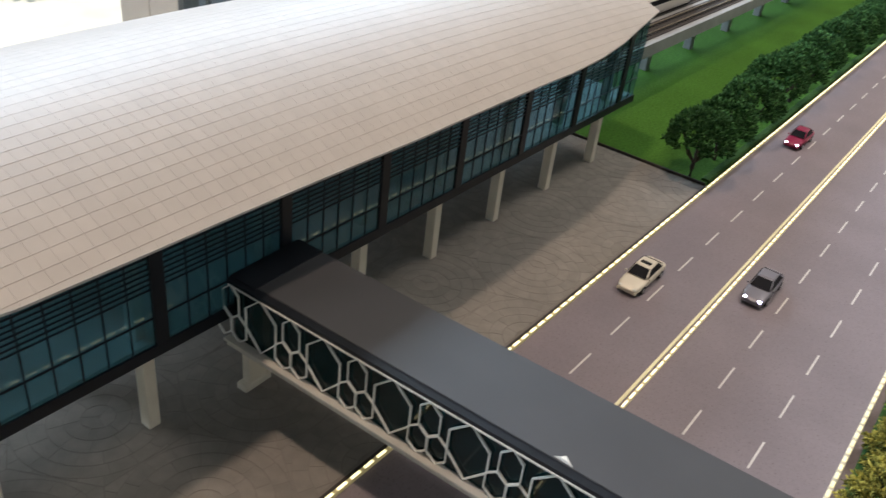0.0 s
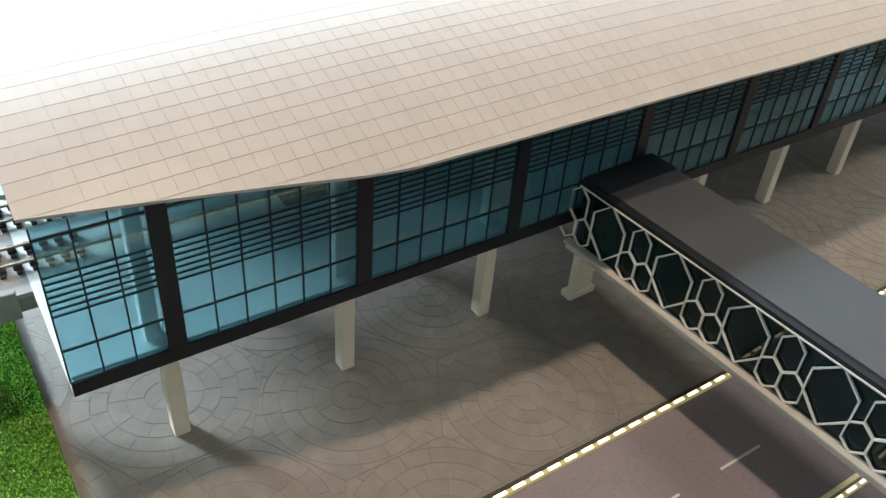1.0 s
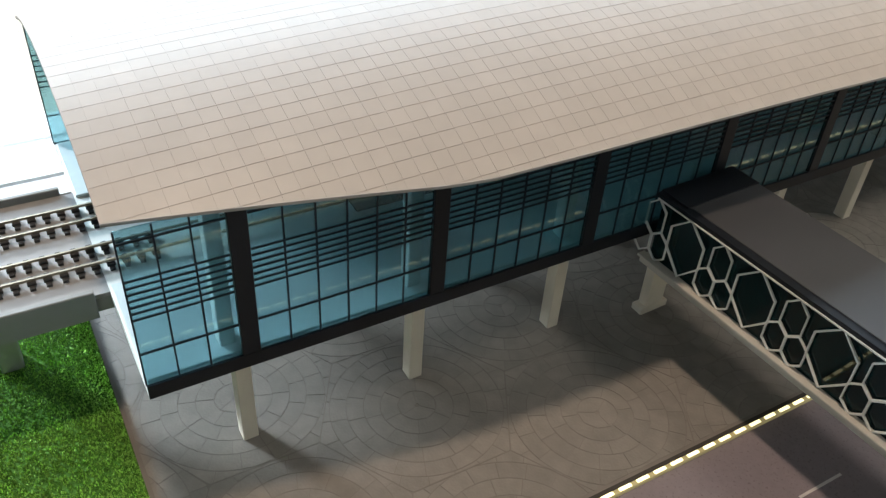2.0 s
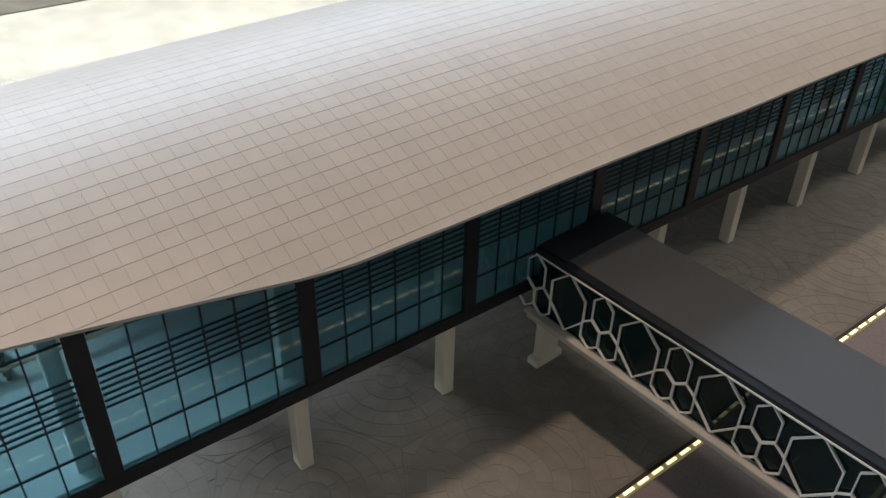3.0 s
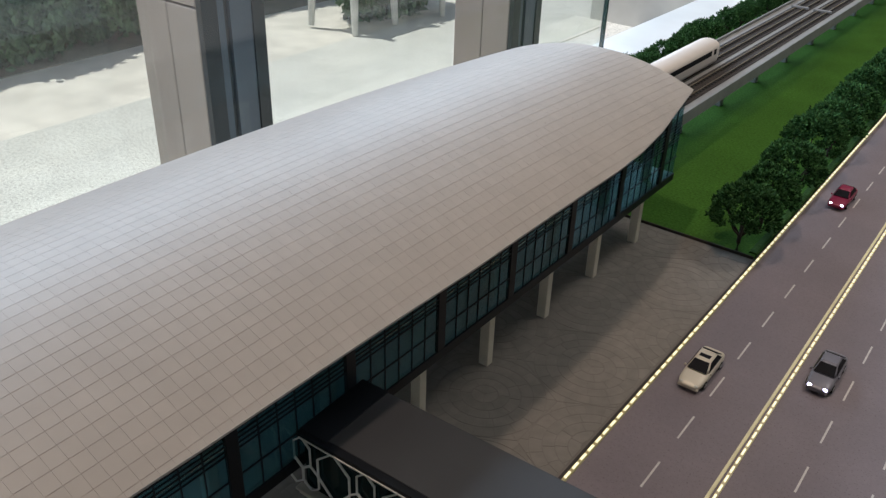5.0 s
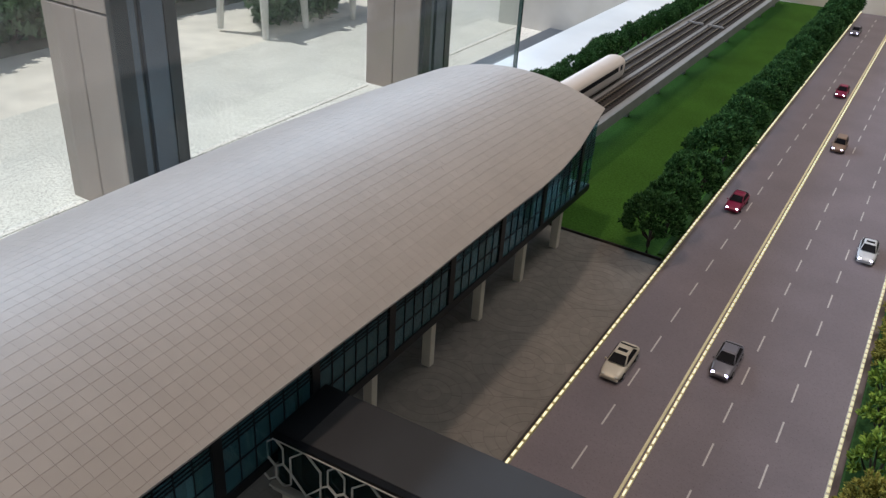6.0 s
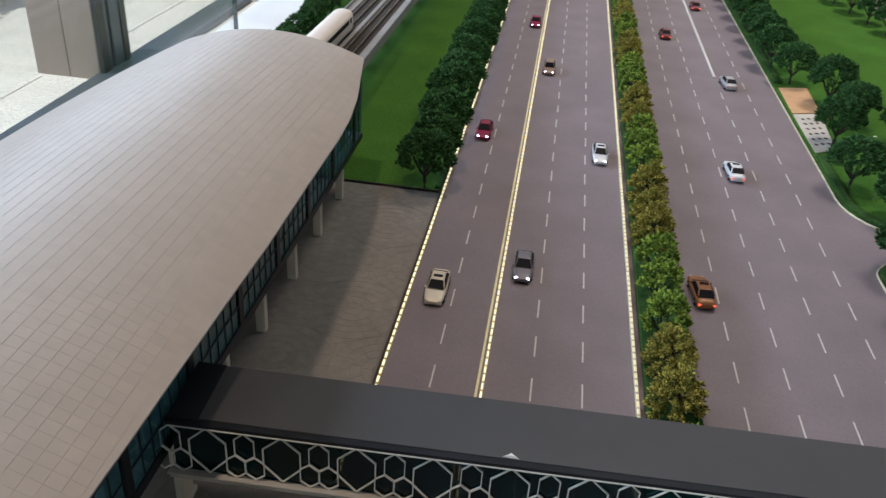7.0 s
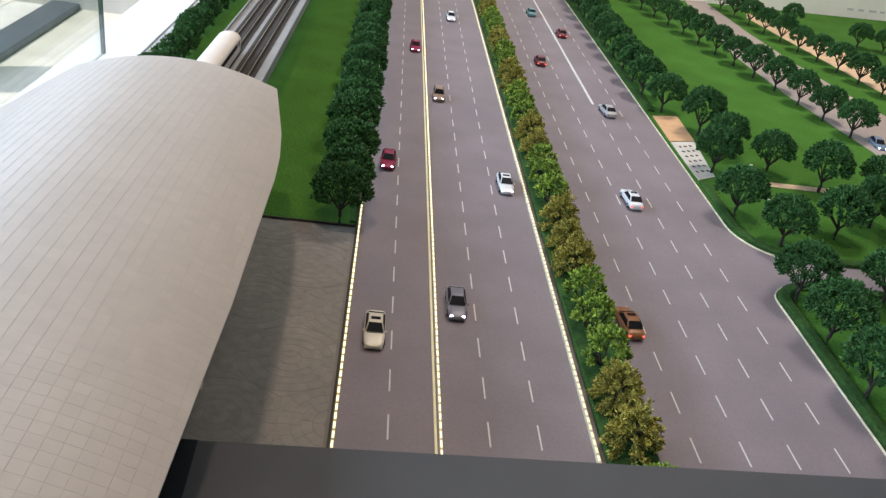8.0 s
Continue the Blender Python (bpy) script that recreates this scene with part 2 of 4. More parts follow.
# ---------------------------------------------------------------- mesh helpers (centimetres in, metres out)
class Form:
    """Vertices and faces of one mesh, in centimetres."""

    def __init__(self):
        self.v, self.f = [], []

    def add(self, verts, faces):
        k = len(self.v)
        self.v += [tuple(p) for p in verts]
        self.f += [tuple(i + k for i in f) for f in faces]
        return self

    def box(self, x0, y0, z0, x1, y1, z1):
        v = [(x, y, z) for z in (z0, z1) for y in (y0, y1) for x in (x0, x1)]
        return self.add(v, [(0, 2, 3, 1), (4, 5, 7, 6), (0, 1, 5, 4), (2, 6, 7, 3), (0, 4, 6, 2), (1, 3, 7, 5)])

    def cbox(self, x0, y0, z0, x1, y1, z1, c):
        """A box whose upright edges and top rim are chamfered by c."""
        def ring(d, z):
            return [(x0 + d, y0, z), (x1 - d, y0, z), (x1, y0 + d, z), (x1, y1 - d, z), (x1 - d, y1, z), (x0 + d, y1, z), (x0, y1 - d, z), (x0, y0 + d, z)]
        def inner(z):
            return [(min(max(x, x0 + c), x1 - c), min(max(y, y0 + c), y1 - c), z) for x, y, _ in ring(c * 1.5, z)]
        rings = [ring(c, z0), ring(c, z1 - c), inner(z1)]
        return self.loft(rings)

    def loft(self, rings, close=True):
        n, k = len(rings[0]), len(self.v)
        for r in rings:
            self.v += [tuple(p) for p in r]
        for a in range(len(rings) - 1):
            for i in range(n):
                j = (i + 1) % n
                self.f.append((k + a * n + i, k + a * n + j, k + (a + 1) * n + j, k + (a + 1) * n + i))
        if close:
            self.f.append(tuple(k + i for i in reversed(range(n))))
            self.f.append(tuple(k + (len(rings) - 1) * n + i for i in range(n)))
        return self

    def tube(self, points, radii, n=6):
        """A tapered limb through points."""
        rings = []
        for i, p in enumerate(points):
            p = Vector(p)
            a = Vector(points[min(i + 1, len(points) - 1)]) - Vector(points[max(i - 1, 0)])
            q = a.to_track_quat("Z", "Y")
            rings.append([p + q @ Vector((radii[i] * math.cos(2 * math.pi * k / n), radii[i] * math.sin(2 * math.pi * k / n), 0)) for k in range(n)])
        return self.loft(rings)

    def prism(self, outline, z0, z1):
        return self.loft([[(x, y, z0) for x, y in outline], [(x, y, z1) for x, y in outline]])

    def mesh(self, name, smooth=False):
        me = bpy.data.meshes.new(name)
        me.from_pydata([(x * CM, y * CM, z * CM) for x, y, z in self.v], [], self.f)
        if smooth:
            me.polygons.foreach_set("use_smooth", [True] * len(me.polygons))
        me.update()
        return me


def part(name, form, material, parent=None, label="", smooth=False, at=None, kind=""):
    """One mesh object from a form (or a ready mesh), under a thing or a part."""
    me = form if isinstance(form, bpy.types.Mesh) else form.mesh(name, smooth)
    if not me.materials:
        me.materials.append(material)
    ob = new(name, me)
    if parent:
        ob.parent = parent
    if at is not None:
        ob.matrix_basis = at
    return tagged(ob, label, "", "", kind)


def thing(name, label, category, x=0, y=0, z=0, group="", kind="", turn=0):
    ob = new(name)
    ob.empty_display_size = 0.01
    ob.matrix_basis = pose(x * CM, y * CM, z * CM, 0, 0, turn)
    return tagged(ob, label, category, group, kind)


def setting(name, form, material, label, category, smooth=False):
    return tagged(part(name, form, material, smooth=smooth), label, category, "", "structure")


def cmpose(x, y, z=0, rx=0, ry=0, rz=0):
    return pose(x * CM, y * CM, z * CM, rx, ry, rz)


R = random.Random(7)

# ---------------------------------------------------------------- the room and the yard behind the window
setting("floor", Form().box(-143.9, -300, -84, 330, 420, -80), M_FLOOR, "smooth cream showroom floor round the model's table", "floor")
setting("window_plinth", Form().cbox(-158.2, -300, -80, -144, 420, -77, 0.6), M_ALU, "low grey metal plinth along the window front", "plinth")
setting("ceiling", Form().box(-216, -300, 236, 330, 420, 244), M_CEIL, "plain white showroom ceiling", "ceiling")
setting("wall_east", Form().box(322, -300, -80, 330, 420, 236), M_WALL, "plain off-white showroom wall", "wall")
setting("wall_south", Form().box(-190, -308, -80, 322, -300, 236), M_WALL, "plain off-white showroom wall", "wall")
setting("wall_north", Form().box(-190, 420, -80, 322, 428, 236), M_WALL, "plain off-white showroom wall at the far end", "wall")
setting("wall_west", Form().box(-190, -308, 158, -158, 428, 236), M_WALL, "plain wall above the tall showroom windows", "wall")
setting("ground", Form().box(-2600, -2200, -90, -259, 2600, -81.5), M_YARD, "sunlit bare screed yard outside the windows", "ground")
setting("pavement", Form().box(-259, -1200, -90, -158.3, 1600, -80), M_TERR, "sunlit pale terrazzo paving along the windows", "pavement")
for k in (-3, -2, 0, 1):
    y = 136.6 + 145 * k
    wide = 123 + (145 if k == -2 else 0)
    out = 3.6 if k == 1 else 0
    y += out * 0.7
    pier = thing("window_pier", "tall beige tiled pier between the showroom windows", "pier", -174 + out, y, -80, "window piers", "structure")
    for a in range(4):
        for x0, x1 in ((-13.6, 0.4), (0.6, 13.4)):
            part("cladding_tile", Form().cbox(x0, 0, a * 60 + (0.3 if a else 0), x1, 21.4, a * 60 + 59.7, 0.3), M_PIER, pier)
    win = thing("window_%d" % (k + 4), "floor-to-ceiling showroom window in a dark grey aluminium frame", "window", -160.4 + out, y, -80, kind="structure")
    for y0, y1, d, m in ((0, 5.2, 2.0, M_ALUD), (5.4, 7.9, 1.4, M_ALU), (8.1, 9.4, 0.8, M_ALUD), (9.6, 17.0, 1.8, M_ALU), (17.2, 21.4, 2.2, M_ALUD)):
        part("window_frame", Form().box(0, y0, 0, d, y1, 238), m, win)
    part("window_sill", Form().box(-24, 21.6, 0, -20, 21.6 + wide, 0.3), M_TERR, win)
    pane = part("pane", Form().box(-22.3, 21.6, 0.7, -21.7, 21.6 + wide, 238), M_CLEAR, win)
    pane.visible_shadow = False


def leaf_clumps(spots, size, seed, squash=0.75, n=5):
    """Many small crumpled leaf clumps: each a few folded blades round a spot."""
    r, f = random.Random(seed), Form()
    for p in spots:
        s = size * r.uniform(0.65, 1.35)
        for _ in range(n):
            q = Euler((r.uniform(0, 6.3), r.uniform(0, 6.3), r.uniform(0, 6.3))).to_quaternion()
            c = Vector(p) + Vector((r.gauss(0, 0.35), r.gauss(0, 0.35), r.gauss(0, 0.3))) * s
            blade = [(-0.55, 0, 0), (-0.1, -0.34, 0.14), (0.6, 0, -0.05), (-0.05, 0.36, 0.16)]
            f.add([c + q @ Vector(b) * s for b in blade], [(0, 1, 2), (0, 2, 3)])
    return f


def yard_bush(x, y, w, h, seed):
    r = random.Random(seed)
    bush = thing("bush", "dense dark green garden bush in the yard", "bush", x, y, -81.5, "yard bushes")
    spots = []
    for _ in range(2600):
        a, e, q = r.uniform(0, 6.283), r.uniform(-0.9, 1.57), r.uniform(0.6, 1.0)
        spots.append((w * q * math.cos(a) * math.cos(e) * 0.6, w * q * math.sin(a) * math.cos(e), h * 0.42 + h * 0.56 * q * math.sin(e)))
    part("crown", leaf_clumps(spots, 4.6, seed, n=5), M_HEDGE, bush)
    part("trunk", Form().tube([(0, 0, 0), (1, 2, h * 0.3), (-1, 4, h * 0.6)], [3.5, 3, 1.5]), M_TRUNK, bush)


for i, (x, y, w, h) in enumerate([(-286, 356, 37, 72), (-352, 128, 34, 70), (-350, 176, 36, 75), (-356, 228, 38, 70), (-366, 290, 40, 70), (-362, 340, 42, 75), (-364, 395, 44, 80), (-360, 455, 45, 75)]):
    yard_bush(x, y, w, h, 40 + i)
# darker strip laid on the yard for the shade at the bushes' foot
setting("planting_bed", Form().box(-398, -200, -84, -327, 700, -81.0), mat("bush_shade_brown", (0.24, 0.21, 0.175), 0.9, var=0.2, scale=6, bump=0.3, bscale=40), "brown ground strip that holds the shade under the bushes", "bed")
fence = thing("garden_fence", "weathered pale picket fence behind the yard's bushes", "fence", -392, 60, -81.5)
for z in (22, 78):
    part("rail", Form().box(1.6, 0, z, 4.6, 420, z + 6), M_WALL, fence)
picket = Form().cbox(-1.5, -4, 2, 1.5, 4, 104, 0.6).mesh("picket")
picket.materials.append(M_LEDGE)
for k in range(35):
    part("picket", picket, M_LEDGE, fence, at=cmpose(0, 6 + 12 * k))
setting("yard_wall", Form().box(-760, -1200, -81.5, -740, 1600, 190), M_WALL, "pale rendered garden wall across the yard", "wall")


def plastic_chair(x, y, turn):
    ch = thing("garden_chair", "white moulded plastic garden chair in the yard", "chair", x, y, -80, "garden chairs", turn=turn)
    for sx in (-1, 1):
        for sy in (-1, 1):
            part("leg", Form().tube([(sx * 15.5, sy * 15.5, 0), (sx * 14.6, sy * 14.4, 24), (sx * 12.5, sy * 12.5, 34)], [1.6, 2.2, 3.6], 8), M_WHITE, ch)
        part("armrest", Form().tube([(sx * 14, 13, 34), (sx * 18, 12, 52), (sx * 18, -11, 54), (sx * 15, -15, 48)], [1.9, 1.9, 2.1, 1.8], 8), M_WHITE, ch)
        part("apron", Form().tube([(sx * 14.4, -14, 27), (sx * 13.6, 0, 33), (sx * 14.4, 14, 27)], [1.4, 1.7, 1.4], 8), M_WHITE, ch)
    part("seat", Form().cbox(-16, -16, 33, 16, 16, 36, 1), M_WHITE, ch)
    part("backrest", Form().cbox(-15, -18, 36, 15, -15, 70, 1.2), M_WHITE, ch)


plastic_chair(-275.5, 319.5, -90)
plastic_chair(-272, 376, -72)

# the table that carries the model, its ledge and its back panel
tab = thing("display_table", "low white display table that carries the model", "table", 60, 70, -80)
part("tabletop", Form().box(-95, -170, 76, 110, 160, 78.6), M_LEDGE, tab)
part("apron", Form().box(-92, -167, 12, 107, 157, 75.8), M_LEDGE, tab)
setting("baseboard", Form().box(-24.4, -96, -1.3, 168, 226, -0.25), M_SOIL, "dark baseboard under the model landscape", "baseboard")
setting("ledge", Form().box(-33, -98, -1.3, -24.9, 226, 0.1), M_LEDGE, "smooth white ledge along the model's edge", "ledge")
setting("trim", Form().box(-24.4, -94, -0.24, -22.35, 192, 0.14), mat("border_strip", (0.5, 0.5, 0.49), 0.6, var=0.05), "pale grey border strip along the model's edge", "trim")
case = thing("glass_panel", "upright clear glass panel with a green edge on the ledge", "glass panel", -29.5, 20, 0.1)
p = part("pane", Form().box(-0.25, -90, 0, 0.25, 90, 70), M_CLEAR2, case)
p.visible_shadow = False
part("edge", Form().box(-0.26, 90.02, 0, 0.26, 90.5, 70), mat("glass_edge", (0.03, 0.06, 0.06), 0.2), case, "dark green polished glass edge")
back = thing("back_panel", "white back panel with small grey lettering bars", "panel", 10, 199, -0.2, turn=10.2)
part("board", Form().box(-50, 0, 0, 190, 1.2, 42), mat("cream_board", (0.80, 0.755, 0.67), 0.6, var=0.03, scale=10), back)
for k in range(9):
    part("lettering", Form().box(128 + k * 3.6, -0.06, 2.2, 128 + k * 3.6 + R.uniform(1.6, 3.0), -0.01, 2.75), M_SHADE, back)

# ---------------------------------------------------------------- the model's ground
Y0, Y1 = -94, 199
def far_y(x):
    return 198.6 + (x - 10) * 0.18


def curb_line():
    """The right kerb's line from near to far, with the mouth of the side road cut out."""
    a = [(51.0, Y0), (51.0, 58.5)]
    for k in range(9):
        t = math.pi - math.pi / 2 * k / 8
        a.append((54.6 + 3.6 * math.cos(t), 59.2 + 3.4 * math.sin(t)))
    a.append((100, 63.4))
    b = [(100, 68.3), (57.5, 68.3)]
    for k in range(9):
        t = -math.pi / 2 - math.pi / 2 * k / 8
        b.append((57.3 + 6.1 * math.cos(t), 75.5 + 7.2 * math.sin(t)))
    b += [(51.2, 84), (51.3, far_y(51.3))]
    return a, b


CA, CB = curb_line()
road = setting("road", Form().prism([(9.36, Y0), (53, Y0), (53, 58), (120, 58), (120, 74), (53, 74), (53, 206.2), (9.36, 198.4)], -0.24, 0.0), M_ROAD, "mauve-grey printed model road with white lane dashes", "road")
lawn = setting("lawn", Form().prism([(-22.3, -94), (9.2, -94), (9.2, -4.25), (-22.3, -4.25)], -0.24, 0.22), M_GRASS, "bright green flocked lawn", "lawn")
setting("lawn", Form().prism([(-22.3, 65.6), (9.2, 65.6), (9.2, 198.2), (-22.3, 192.7)], -0.24, 0.22), M_GRASS, "deep green flocked lawn below the guideway", "lawn")
setting("lawn", Form().prism([(x + 0.25, y) for x, y in CA[:-1]] + [(79.5, 62.4), (92, 62.4), (166, 62.4), (166, Y0)][1:], -0.24, 0.24), M_GRASS, "green flocked lawn along the side road", "lawn")
setting("lawn", Form().prism([(166, 68.6), (166, 226.0), (51.7, 205.8)] + [(x + 0.25, y + 0.2) for x, y in reversed(CB[1:-1])], -0.24, 0.24), M_GRASS, "green flocked park lawn with paths and trees", "lawn")
part("lawn_rim", Form().box(-22.3, 65.46, -0.2, 9.2, 65.59, 0.25), M_SOIL, lawn)
# park paths
setting("path", Form().prism([(61.4, 88.5), (130, 89.6), (130, 91.4), (61.9, 90.0)], 0.0, 0.3), mat("sand_path", (0.48, 0.36, 0.24), 0.85, bump=0.2), "narrow sandy path through the park lawn", "path")
setting("path", Form().prism([(86.5, 96), (85.2, 111), (82.6, 132), (81.3, 156), (83.0, 183), (87.0, 213), (93.0, 214), (93.2, 183), (94.6, 156), (97.6, 132), (101, 112), (104, 96)], 0.0, 0.32), M_PATH, "mauve-grey park drive between rows of trees", "path")
setting("path", Form().prism([(108, 126), (104, 160), (99.5, 200), (102, 207), (112, 178), (122, 140), (125, 126)], 0.0, 0.31), mat("tan_path", (0.52, 0.36, 0.22), 0.85, bump=0.2), "tan park square beyond the drive", "path")
setting("mat_tan", Form().prism([(51.8, 101.2), (55.8, 102.6), (56.2, 113.0), (52.0, 111.8)], 0.0, 0.35), M_TAN, "plain tan rectangle beside the kerb", "paving")
pebmat = setting("mat_pebble", Form().prism([(51.8, 87.8), (54.6, 89.6), (55.7, 102.3), (51.8, 100.9)], 0.0, 0.33), mat("pale_mat", (0.46, 0.43, 0.39), 0.85, bump=0.2), "pale rectangle with dark pebbles beside the kerb", "paving")
peb = Form().loft([[(0.2 * k * math.cos(6.283 * i / 8), 0.3 * k * math.sin(6.283 * i / 8), z) for i in range(8)] for k, z in ((1, 0.3), (1, 0.36), (0.6, 0.4))]).mesh("pebble")
peb.materials.append(M_SOIL)
for i in range(3):
    for j in range(6):
        part("pebble", peb, M_SOIL, pebmat, at=cmpose(52.5 + 0.85 * i + 0.05 * j, 90.6 + 1.75 * j + 0.4 * i, 0, 0, 0, R.uniform(0, 90)))

# lane dashes
dash = Form().box(-0.06, 0, 0.004, 0.06, 2.6, 0.018).mesh("lane_dash")
dash.materials.append(M_DASH)
for x, first, step in ((13.32, 35.05, 5.2), (20.5, 35.15, 5.21), (24.15, 35.2, 5.22), (35.68, 35.3, 5.34), (39.45, 35.35, 5.35), (43.25, 35.45, 5.35), (47.05, 35.5, 5.36)):
    y = first - 8 * step
    while y < far_y(x) - 3:
        if not (x == 43.25 and y > 110):
            part("lane_dash", dash, M_DASH, road, at=cmpose(x + R.uniform(-0.02, 0.02), y + R.uniform(-0.03, 0.03)))
        y += step
part("divider_line", Form().cbox(16.56, Y0, 0.0, 16.76, 199.5, 0.1, 0.03), mat("cream_line", (0.80, 0.73, 0.47), 0.5, var=0.08, scale=60), road, "raised pale yellow divider line")
# weak emission in this line's paint carries the glow of its diodes
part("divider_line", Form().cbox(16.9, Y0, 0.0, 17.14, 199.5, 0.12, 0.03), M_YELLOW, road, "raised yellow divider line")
part("divider_line", Form().cbox(43.0, 114.3, 0.0, 43.34, 204.3, 0.22, 0.05), M_DASH, road, "raised white divider line")

# kerbs with light strips
def light_strip(name, x, y0, y1, w, h, step, tape, label, led, fill=0.68):
    st = thing(name, label, "light strip", x, y0, 0, "light strips")
    part("sleeve", Form().cbox(-w, 0, 0, w, y1 - y0, h, 0.04), tape, st)
    f, y = Form(), 0.3
    while y < y1 - y0 - 0.3:
        f.cbox(-w * 0.7, y, h, w * 0.7, y + step * fill, h + 0.04, 0.02)
        y += step
    part("led_tape", f, led, st, "lit warm white diodes", kind="stuff")
    return st


light_strip("light_strip", 9.62, Y0, 198.4, 0.115, 0.22, 0.95, M_STRIP, "lit warm yellow light strip along the road's kerb", M_LED)
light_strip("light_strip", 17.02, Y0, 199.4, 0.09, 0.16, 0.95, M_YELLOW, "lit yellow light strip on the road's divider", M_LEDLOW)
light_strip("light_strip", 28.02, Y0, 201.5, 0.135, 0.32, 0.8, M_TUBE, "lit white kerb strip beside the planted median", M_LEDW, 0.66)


def ribbon(name, line, w, h, material, label):
    f = Form()
    rings = []
    for i, (x, y) in enumerate(line):
        x0, y0 = line[max(i - 1, 0)]
        x1, y1 = line[min(i + 1, len(line) - 1)]
        d = Vector((x1 - x0, y1 - y0, 0)).normalized()
        nx, ny = -d.y * w, d.x * w
        rings.append([(x - nx, y - ny, 0), (x - nx, y - ny, h * 0.8), (x - nx * 0.6, y - ny * 0.6, h), (x + nx * 0.6, y + ny * 0.6, h), (x + nx, y + ny, h * 0.8), (x + nx, y + ny, 0)])
    f.loft(rings)
    return setting(name, f, material, label, "kerb")


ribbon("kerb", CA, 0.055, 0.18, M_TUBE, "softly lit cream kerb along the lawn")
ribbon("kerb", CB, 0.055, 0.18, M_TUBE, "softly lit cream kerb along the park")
ribbon("verge", [(x + 0.85, y - 0.3) for x, y in CA[:-1]] + [(100, 62.4)], 0.62, 0.55, M_VERGE, "low dark flocked verge behind the kerb")
ribbon("verge", [(100, 69.2)] + [(x + 0.85, y + 0.4) for x, y in CB[1:-2]] + [(52.25, 87)], 0.62, 0.55, M_VERGE, "low dark flocked verge behind the kerb")
ribbon("verge", [(52.3, 114), (52.3, 205)], 0.62, 0.55, M_VERGE, "low dark flocked verge behind the kerb")
ribbon("verge", [(8.95, 66), (8.95, 198)], 0.35, 0.4, M_VERGE, "low flocked verge beside the light strip")
med = setting("median", Form().cbox(28.6, Y0, 0.0, 32.4, 202, 0.5, 0.1), M_VERGE, "dark green flocked median between the roadways", "median")
pave = setting("pavement", Form().box(-22.3, -4.24, -0.24, 9.31, 65.44, 0.0), M_JOINT, "grey-brown paved forecourt with circular stone pattern", "pavement")
part("kerb_edge", Form().box(9.28, -4.1, 0.0, 9.46, 65.44, 0.14), M_SOIL, pave, "dark kerb edge")

# ---------------------------------------------------------------- the station
XC, ZT, K2, SAG = -8.25, 15.765, 0.0227, 0.99   # the vault's axis, crown, bend across and droop to the ends
YA, YZ = -3.66, 67.0            # the roof's two ends
COLUMN_Y = (0.0, 7.97, 15.89, 23.5, 31.1, 38.56, 46.16, 53.7, 61.36)


def eave_x(y):
    """Half the roof's plan: narrow ends, a kink, a slightly swelling middle."""
    knots = [(YA, 0.74), (7.6, 2.82), (9.4, 3.04), (14, 3.18), (31, 3.46), (48, 3.31), (52.4, 3.08), (57, 2.55), (YZ, 0.75)]
    for (a, p), (b, q) in zip(knots, knots[1:]):
        if y <= b:
            return p + (q - p) * (y - a) / (b - a)
    return knots[-1][1]


def crown_z(y):
    return ZT - SAG * ((y - 30.65) / 34.5) ** 2


def arc(u):
    """The length along the vault from its axis to u beside it."""
    w = 2 * K2 * u
    return (w * math.sqrt(1 + w * w) + math.asinh(w)) / (4 * K2)


ARC_U = [-14 + 0.05 * i for i in range(561)]
ARC_S = [arc(u) for u in ARC_U]


def beside(s):
    return float(np.interp(s, ARC_S, ARC_U))


def eave_s(y):
    return arc(eave_x(y) - XC)


def vault(s, y, up=0.0):
    u = beside(s)
    n = math.hypot(1, 2 * K2 * u)
    return (XC + u + up * 2 * K2 * u / n, y, crown_z(y) - K2 * u * u + up / n)


station = thing("metro_station", "elevated model metro station with beige vaulted roof and teal glazing", "station model", 0, 0, 0)
NY, NS = 70, 26
ys = [YA + (YZ - YA) * i / NY for i in range(NY + 1)]


def shell(top, low, inset=0.0):
    """A thin vaulted sheet between two heights over the vault."""
    f = Form()
    for up in (top, low):
        f.v += [vault((eave_s(y) - inset) * (2 * j / NS - 1), y, up) for y in ys for j in range(NS + 1)]
    w = NS + 1
    half = w * (NY + 1)
    for i in range(NY):
        for j in range(NS):
            a = i * w + j
            f.f += [(a, a + 1, a + w + 1, a + w), (half + a, half + a + w, half + a + w + 1, half + a + 1)]
        for a, b in ((i * w, (i + 1) * w), ((i + 1) * w + NS, i * w + NS)):
            f.f.append((a, b, half + b, half + a))
    for j in range(NS):
        f.f += [(j + 1, j, half + j, half + j + 1), (NY * w + j, NY * w + j + 1, half + NY * w + j + 1, half + NY * w + j)]
    return f


roof = part("roof", shell(0.0, -0.1), M_SEAM, station, "beige vaulted roof of thin panels", smooth=False)
# unseen near-black sheet, added to deepen the shade below the eaves
part("soffit", shell(-0.105, -0.15, 0.06), M_BAR, roof, "added unseen dark sheet that deepens the shade under the roof")
part("fascia", Form().loft([[(eave_x(y) + d, y, vault(eave_s(y), y)[2] + e) for d, e in ((0.0, -0.10), (0.02, -0.10), (0.02, 0.018), (0.0, 0.018))] for y in ys]), M_EAVE, roof)
part("fascia", Form().loft([[(2 * XC - eave_x(y) - d, y, vault(eave_s(y), y)[2] + e) for d, e in ((0.0, 0.018), (0.02, 0.018), (0.02, -0.10), (0.0, -0.10))] for y in ys]), M_EAVE, roof)

